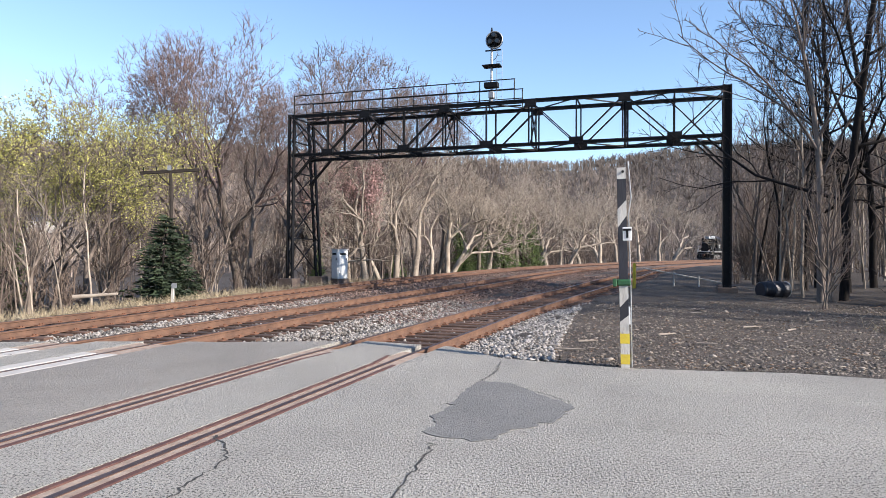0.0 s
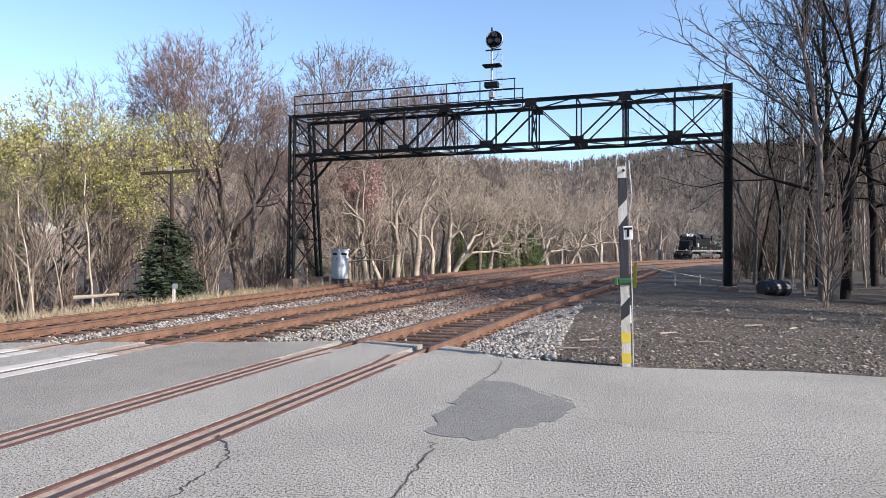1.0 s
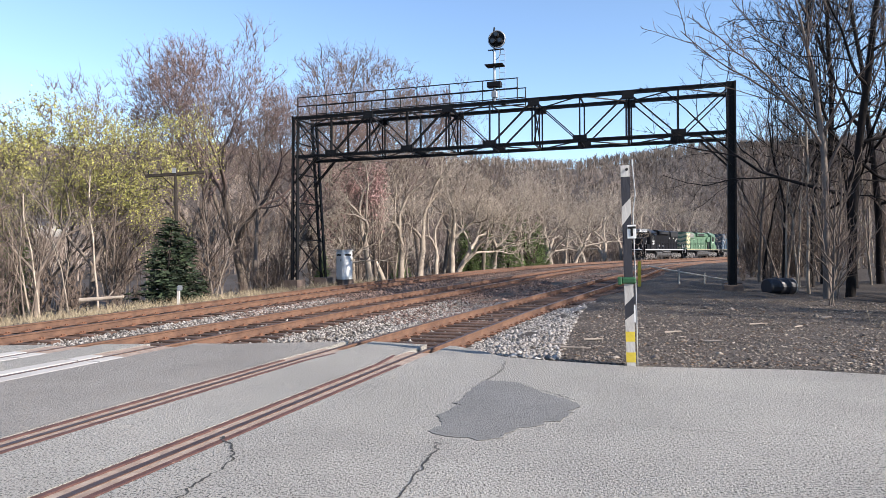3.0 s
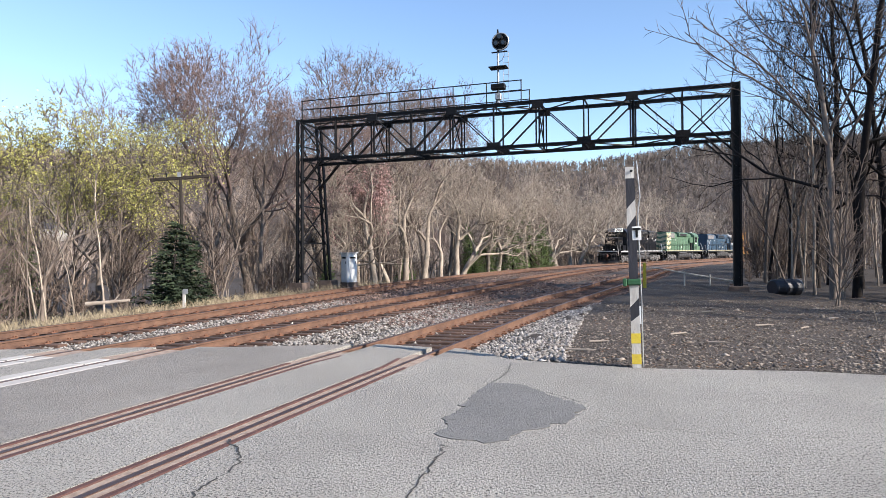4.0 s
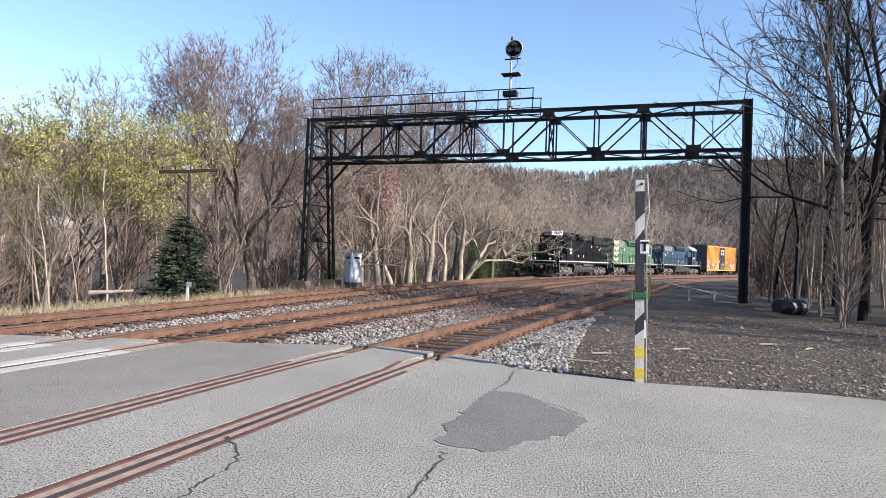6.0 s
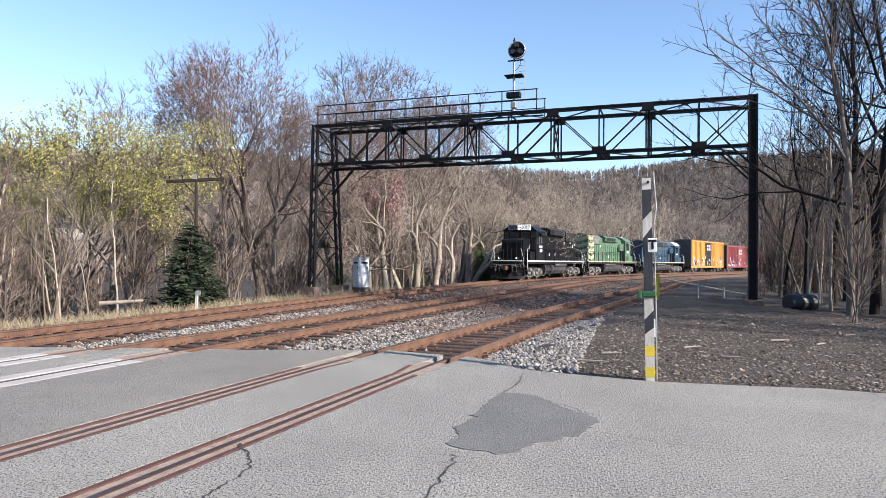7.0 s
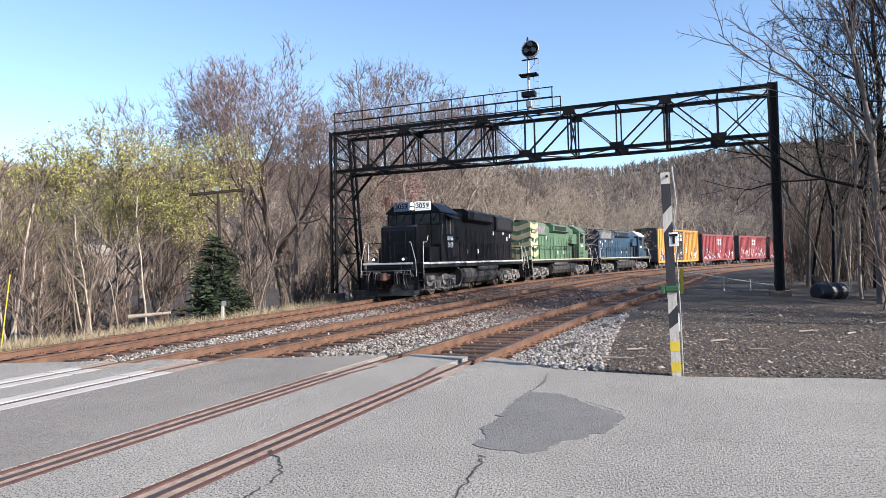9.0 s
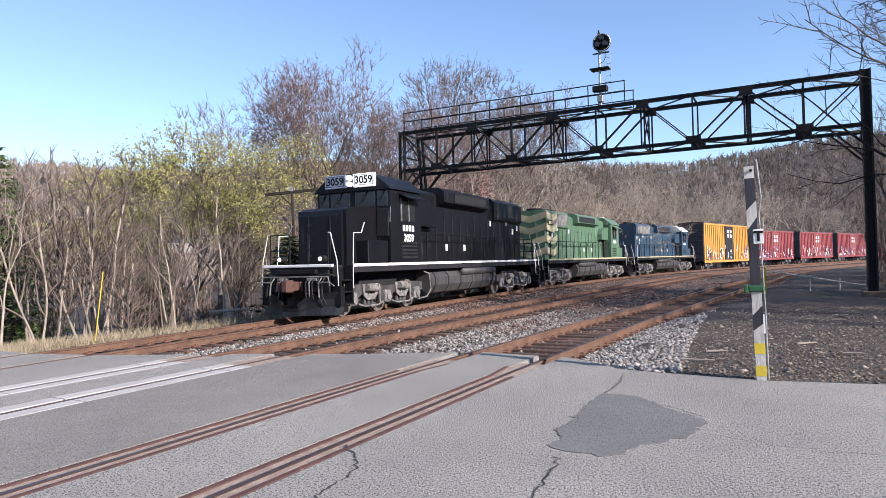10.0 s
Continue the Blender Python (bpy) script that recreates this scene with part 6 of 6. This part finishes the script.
def build_road_marks():
    rs = random.Random(2)
    patch = [(-0.19, 5.75), (-0.1, 5.69), (0.32, 5.55), (0.46, 5.59), (0.62, 5.86), (0.88, 6.05), (1.11, 6.19), (1.21, 6.33), (1.24, 6.55), (1.36, 6.69), (1.32, 6.99), (1.12, 7.27), (0.8, 7.95), (0.46, 8.06),
             (0.34, 7.83), (0.19, 7.28), (0.09, 6.88), (0.03, 6.57), (-0.13, 6.35), (-0.05, 6.1)]
    flat_patch("asphalt_patch", ragged(patch, rs), 0.006, M_PATCH, road, "darker smooth asphalt repair")
    cracks = (([(-1.99, 5.66), (-1.85, 5.42), (-1.74, 5.19), (-1.69, 4.99), (-1.72, 4.73), (-1.78, 4.46), (-1.81, 4.0)], 0.022), ([(0.85, 9.48), (0.74, 8.81), (0.61, 8.42), (0.46, 8.03)], 0.02),
              ([(-0.08, 5.48), (-0.12, 5.25), (-0.18, 5.0), (-0.26, 4.61), (-0.40, 4.0)], 0.022), ([(1.21, 6.33), (1.67, 6.04), (2.11, 5.81), (2.69, 5.73), (3.4, 5.6)], 0.007), ([(0.8, 7.95), (1.08, 7.47), (1.45, 6.88)], 0.016),
              ([(1.5, 8.3), (2.4, 7.6), (3.6, 7.3), (5.0, 7.0)], 0.006), ([(-4.5, 9.5), (-3.2, 9.0), (-2.2, 9.3)], 0.006))
    for pts, w in cracks:
        mid = [p for p in ragged(pts, rs, 0.05, 0.016)][:-max(1, int(math.hypot(pts[0][0] - pts[-1][0], pts[0][1] - pts[-1][1]) / 0.05))]
        left, right = [], []
        for i, (x, y) in enumerate(mid):
            a, b = mid[max(0, i - 1)], mid[min(len(mid) - 1, i + 1)]
            d = Vector((b[0] - a[0], b[1] - a[1])).normalized()
            q = w * rs.uniform(0.25, 1.0) * 0.6
            left.append((x - d.y * q, y + d.x * q))
            right.append((x + d.y * q, y - d.x * q))
        bm = bmesh.new()
        l = [bm.verts.new((x, y, 0.005)) for x, y in left]
        r = [bm.verts.new((x, y, 0.005)) for x, y in right]
        for i in range(len(l) - 1):
            bm.faces.new((l[i], l[i + 1], r[i + 1], r[i]))
        part("crack", bm, M_CRACK, road)
    # floors of the rail grooves, guard rails, concrete panels
    dirt = mat("sandy groove dirt", (0.44, 0.34, 0.27), (0.25, 0.17, 0.125), 8.0, 0.95, bump=0.6, bscale=60)
    for table, half in ((OFF_NEAR, 0.22), (OFF_MID, 0.37), (None, 0.145)):
        for side in (-1, 1):
            pts = [p for p in (rail_line(table, side, -16 + 0.4 * k) for k in range(48)) if inside(p.x, p.y, ROAD)]
            sweep("groove_floor", pts, [(-half, -0.25), (half, -0.25), (half, -0.009), (-half, -0.009)], [dirt], None, road)
    rusty = mat("maroon rusted guard rail", (0.15, 0.072, 0.055), (0.07, 0.032, 0.027), 5.0, 0.7, 0.2, bump=0.4, bscale=50, spots=(0.26, 0.16, 0.12), spot_scale=14, spot_at=0.62)
    guard = [(-0.034, -0.16), (0.034, -0.16), (0.034, -0.002), (0.027, 0.003), (-0.027, 0.003), (-0.034, -0.002)]
    for side in (-1, 1):
        for q in (-0.165, 0.165):
            pts = [on_line(s, off_of(OFF_NEAR, s) + side * RAIL_OFF + q)[0] for s in steps(-14, 1.6, 0.8)]
            if q * side < 0:  # flared end on the gauge side
                p, _ = on_line(2.4, off_of(OFF_NEAR, 2.4) + side * RAIL_OFF + q * 1.6)
                pts.append(p)
            sweep("guard_rail", pts, guard, [rusty], None, road)
    # browner asphalt between the siding and the middle track
    ss = [-16 + 0.2 * k for k in range(100)]
    lo = [p for p in (on_line(q, off_of(OFF_MID, q) + RAIL_OFF + 0.37)[0].xy for q in ss) if inside(p.x, p.y - 0.04, ROAD) and inside(p.x, p.y + 0.04, ROAD)]
    hi = [p for p in (on_line(q, off_of(OFF_NEAR, q) - RAIL_OFF - 0.225)[0].xy for q in ss) if inside(p.x, p.y - 0.04, ROAD) and inside(p.x, p.y + 0.04, ROAD)]
    flat_patch("asphalt_patch", [tuple(p) for p in lo + hi[::-1]], 0.004, M_ASPHALT_OLD, road, "older browner asphalt between two tracks")
    for side in (-1, 1):
        for a, b in ((-0.35, -0.075), (0.075, 0.35)):
            s = -16.0
            while s < 0.9:
                ln = min(2.37, 1.25 - s) / 3
                pts = [on_line(s + k * ln, off_of(OFF_MID, s + k * ln) + side * RAIL_OFF)[0] for k in range(4)]
                sweep("concrete_panel", pts, [(a, -0.2), (b, -0.2), (b, -0.004), (b - 0.012, 0.004), (a + 0.012, 0.004), (a, -0.004)], [M_CONC], None, road)
                s += 2.4


build_road_marks()


# ---- ties and fixings ----
def build_ties():
    rs = np.random.RandomState(31)
    bm = box(bmesh.new(), (-1.3, -0.115, -0.34), (1.3, 0.115, -0.165), 0.015)
    tie_me = mesh_from("tie", bm, M_TIE)
    for tr, table, first in zip(TRACKS, (None, OFF_MID, OFF_NEAR), (1.9, 2.0, 2.4)):
        fix_v, fix_f, far_v, far_f = [], [], [], []

        def addbox(V, Fc, c, ax, ay, hx, hy, z0, z1):
            k = len(V)
            for z in (z0, z1):
                for sx, sy in ((-1, -1), (1, -1), (1, 1), (-1, 1)):
                    V.append((c[0] + ax[0] * sx * hx + ay[0] * sy * hy, c[1] + ax[1] * sx * hx + ay[1] * sy * hy, z))
            for q in ((4, 5, 6, 7), (0, 1, 5, 4), (1, 2, 6, 5), (2, 3, 7, 6), (3, 0, 4, 7)):
                Fc.append(tuple(k + i for i in q))
        s = first
        while s < 130:
            off = off_of(table, s)
            p, th = on_line(s, off)
            d = np.array((math.cos(th), math.sin(th)))
            lat = np.array((d[1], -d[0]))
            jit = rs.normal(0, 1, 3)
            if s < 75:
                t = new("tie", tie_me)
                t.parent = tr
                t.matrix_basis = pose(p.x + lat[0] * jit[0] * 0.04, p.y + lat[1] * jit[0] * 0.04, jit[1] * 0.006, 0, 0, math.degrees(th) - 90 + jit[2] * 0.6)
            else:
                addbox(far_v, far_f, (p.x, p.y), lat, d, 1.3, 0.115, -0.34, -0.165)
            if s < 60:
                for side in (-1, 1):
                    c = np.array((p.x, p.y)) + lat * side * RAIL_OFF
                    addbox(fix_v, fix_f, c, lat, d, 0.18, 0.09, -0.166, -0.148)
                    for q in (-0.1, 0.1):
                        addbox(fix_v, fix_f, c + lat * q + d * 0.05 * (1 if q > 0 else -1), lat, d, 0.018, 0.018, -0.15, -0.12)
                    addbox(fix_v, fix_f, c + d * 0.15, lat, d, 0.085, 0.02, -0.2, -0.13)
            s += 0.52
        for nm, V, Fc, m in (("tie_plates", fix_v, fix_f, M_PLATE), ("far_ties", far_v, far_f, M_TIE)):
            me = bpy.data.meshes.new(nm)
            me.from_pydata(V, [], Fc)
            me.materials.append(m)
            o = tagged(new(nm, me), kind="stuff")
            o.parent = tr


build_ties()


# ---- loose stone ----
def scatter(name, label, category, pts, sizes, material, rs, flat=0.7):
    """Many small faceted lumps as one mesh."""
    n = len(pts)
    base = np.array([(1, 0, 0), (0, 1, 0), (-1, 0, 0), (0, -1, 0), (0, 0, 1), (0.3, 0.2, -0.8)], float)
    fc = np.array([(0, 1, 4), (1, 2, 4), (2, 3, 4), (3, 0, 4), (1, 0, 5), (2, 1, 5), (3, 2, 5), (0, 3, 5)])
    v = base[None] * (1 + rs.uniform(-0.45, 0.35, (n, 6, 3)))
    v += rs.normal(0, 0.18, v.shape)
    v *= (sizes[:, None, None] * np.array((1, 1, flat)))
    a = rs.rand(n) * 6.28
    c, s = np.cos(a), np.sin(a)
    x = v[..., 0] * c[:, None] - v[..., 1] * s[:, None]
    y = v[..., 0] * s[:, None] + v[..., 1] * c[:, None]
    v = np.stack((x, y, v[..., 2]), -1) + pts[:, None, :]
    f = (fc[None] + (np.arange(n) * 6)[:, None, None]).reshape(-1, 3)
    me = bpy.data.meshes.new(name)
    me.vertices.add(n * 6)
    me.vertices.foreach_set("co", v.ravel())
    me.loops.add(len(f) * 3)
    me.loops.foreach_set("vertex_index", f.ravel().astype(np.int32))
    me.polygons.add(len(f))
    me.polygons.foreach_set("loop_start", np.arange(0, len(f) * 3, 3, dtype=np.int32))
    me.update(calc_edges=True)
    me.materials.append(material)
    return tagged(new(name, me), label, category, kind="stuff")


def line_points(s, off):
    x, y, th = np.interp(s, S, CX), np.interp(s, S, CY), np.interp(s, S, TH)
    return x + off * np.sin(th), y - off * np.cos(th)


def build_stones():
    rs = np.random.RandomState(41)
    tab = lambda t, s: np.zeros_like(s) if t is None else np.interp(s, [a for a, _ in t], [b for _, b in t])
    for n, s0, s1, size, nm, lab, stone in ((56000, 1.0, 16, 0.031, "ballast_stones", "loose grey crushed stone ballast between the tracks", M_STONE),
                                            (44000, 9, 60, 0.043, "stained_ballast", "rust stained crushed stone farther up the line, darkened as in shade", M_STONE_RUST_SHADE)):
        s = s0 + (s1 - s0) * rs.rand(n) ** 1.25
        near = tab(OFF_NEAR, s)
        off = -2.6 + rs.rand(n) * (near + 4.9)
        heap = (rs.rand(n) < 0.16) & (s < 16)
        off = np.where(heap, near + 0.95 + 2.2 * rs.rand(n) * np.clip(1.1 - s / 16, 0.3, 1), off)
        # keep off the rails, and leave the bed thin between the rails of each track
        keep = np.ones(n, bool)
        z = np.full(n, -0.225)
        for t in (None, OFF_MID, OFF_NEAR):
            d = np.abs(off - tab(t, s))
            keep &= np.abs(d - RAIL_OFF) > 0.1
            keep &= ~((d < 1.25) & (rs.rand(n) < 0.5))
            z = np.where(d < 1.75, np.maximum(z, -0.235), z)
        dmin = np.min([np.abs(off - tab(t, s)) for t in (None, OFF_MID, OFF_NEAR)], 0)
        z = np.where(dmin > 1.75, -0.225 - np.clip((dmin - 1.75) / 0.55, 0, 1) * 0.1, z)
        z = np.where(off > near + 1.2, np.interp(off - near, [1.2, 1.8, 2.5, 3.4], [-0.2, -0.12, -0.02, 0.0]), z)
        x, y = line_points(s, off)
        keep &= ~((off > near + 1.6) & (y > 16 + 3 * rs.rand(n)))
        keep &= ~((off > near + 2.3) & (rs.rand(n) < 0.5))
        keep &= y > np.interp(x, [p[0] for p in ROAD_EDGE], [p[1] for p in ROAD_EDGE]) + 0.05
        scatter(nm, lab, "ballast", np.c_[x, y, z + rs.uniform(-0.01, 0.02, n)][keep], (size * rs.lognormal(0, 0.3, n))[keep], stone, rs)
    # shoulder of fresh stone by the end of the siding's road crossing
    n = 13000
    s = rs.uniform(0.8, 13, n)
    w = rs.rand(n) ** 0.8
    off = tab(OFF_NEAR, s) + 0.9 + w * np.interp(s, [0, 2, 6, 13], [1.6, 2.1, 1.7, 0.9])
    x, y = line_points(s, off)
    keep = y > np.interp(x, [p[0] for p in ROAD_EDGE], [p[1] for p in ROAD_EDGE]) + 0.04
    z = np.interp(off - tab(OFF_NEAR, s), [0.9, 1.4, 2.0, 3.0], [-0.19, -0.13, -0.03, 0.0])
    scatter("shoulder_stones", "pale crushed stone heaped beside the siding", "ballast", np.c_[x, y, z + rs.uniform(-0.02, 0.02, n)][keep], (0.028 * rs.lognormal(0, 0.35, n))[keep], M_STONE, rs)
    # gravel of the yard
    n = 40000
    x, y = rs.uniform(0.5, 13, n), 8.2 + 13 * rs.rand(n) ** 1.5
    off, s = offset_from_main(x, y)
    keep = (off > tab(OFF_NEAR, s) + 2.3) & (y > np.interp(x, [0, 0.83, 2.57, 4.72, 5.67, 8, 12, 30], [11, 9.95, 9.1, 8.8, 8.45, 7.7, 6.4, 1]))
    p = np.c_[x, y, ground_height(x, y) + 0.005][keep]
    m = mat("yard grit", (0.25, 0.21, 0.175), (0.06, 0.047, 0.038), 4.0, 0.95, bump=0.2, rand=0.6, island=True)
    scatter("gravel_stones", "dark loose grit and chips over the yard", "gravel", p, 0.014 * rs.lognormal(0, 0.5, len(p)), m, rs, 0.6)
    n = 1500
    x, y = rs.uniform(0.5, 11, n), 8.8 + 10 * rs.rand(n) ** 1.6
    off, s = offset_from_main(x, y)
    keep = (off > tab(OFF_NEAR, s) + 2.5) & (y > np.interp(x, [0, 0.83, 2.57, 4.72, 5.67, 8, 12, 30], [11.2, 10.1, 9.3, 9.0, 8.6, 7.9, 6.6, 1]))
    p = np.c_[x, y, ground_height(x, y) + 0.012][keep]
    q = np.c_[rs.uniform(1, 14, 5000), 9 + 16 * rs.rand(5000) ** 1.3]
    off, s = offset_from_main(q[:, 0], q[:, 1])
    q = q[(off > tab(OFF_NEAR, s) + 2.6) & (q[:, 1] > np.interp(q[:, 0], [e[0] for e in ROAD_EDGE], [e[1] for e in ROAD_EDGE]) + 0.15)]
    leaf = mat("dead leaves", (0.20, 0.125, 0.075), (0.10, 0.062, 0.04), 4.0, 0.9, bump=0, rand=0.5, island=True)
    scatter("dead_leaves", "brown dead leaves blown over the yard", "leaves", np.c_[q, ground_height(q[:, 0], q[:, 1]) + 0.012], 0.019 * rs.lognormal(0, 0.4, len(q)), leaf, rs, 0.25)
    scatter("wood_chips", "pale wood chips and litter on the yard", "litter", p, 0.02 * rs.lognormal(0, 0.5, len(p)), M_WOOD, rs, 0.3)


build_stones()


# ---- dry grass ----
def build_grass():
    rs = np.random.RandomState(51)
    V, Fc = [], []
    spots = []
    for _ in range(3000):
        s = rs.uniform(0.5, 32)
        o = -rs.uniform(2.6, 6.0)
        p, _t = on_line(s, o)
        spots.append((p.x, p.y))
    for _ in range(2400):
        p, _t = on_line(2 + rs.uniform(0, 4), -rs.uniform(2.6, 9))
        spots.append((p.x, p.y))
    for _ in range(900):
        spots.append((rs.uniform(9, 13.5), 12.4 + rs.normal(0, 0.5)))
    xs = np.array(spots)
    zs = ground_height(xs[:, 0], xs[:, 1])
    for (x, y), z in zip(spots, zs):
        for _ in range(3):
            h = rs.uniform(0.08, 0.42)
            a = rs.rand() * 6.28
            b = rs.normal(0, 0.18, 2)
            w = rs.uniform(0.006, 0.014)
            ox, oy = rs.normal(0, 0.08, 2)
            k = len(V)
            V += [(x + ox - w * math.cos(a), y + oy - w * math.sin(a), z - 0.03), (x + ox + w * math.cos(a), y + oy + w * math.sin(a), z - 0.03), (x + ox + b[0], y + oy + b[1], z + h)]
            Fc.append((k, k + 1, k + 2))
    me = bpy.data.meshes.new("dry_grass")
    me.from_pydata(V, [], Fc)
    me.materials.append(M_GRASS)
    tagged(new("dry_grass", me), "dry tan grass along the edge of the woods", "grass", kind="stuff")


build_grass()


motions()
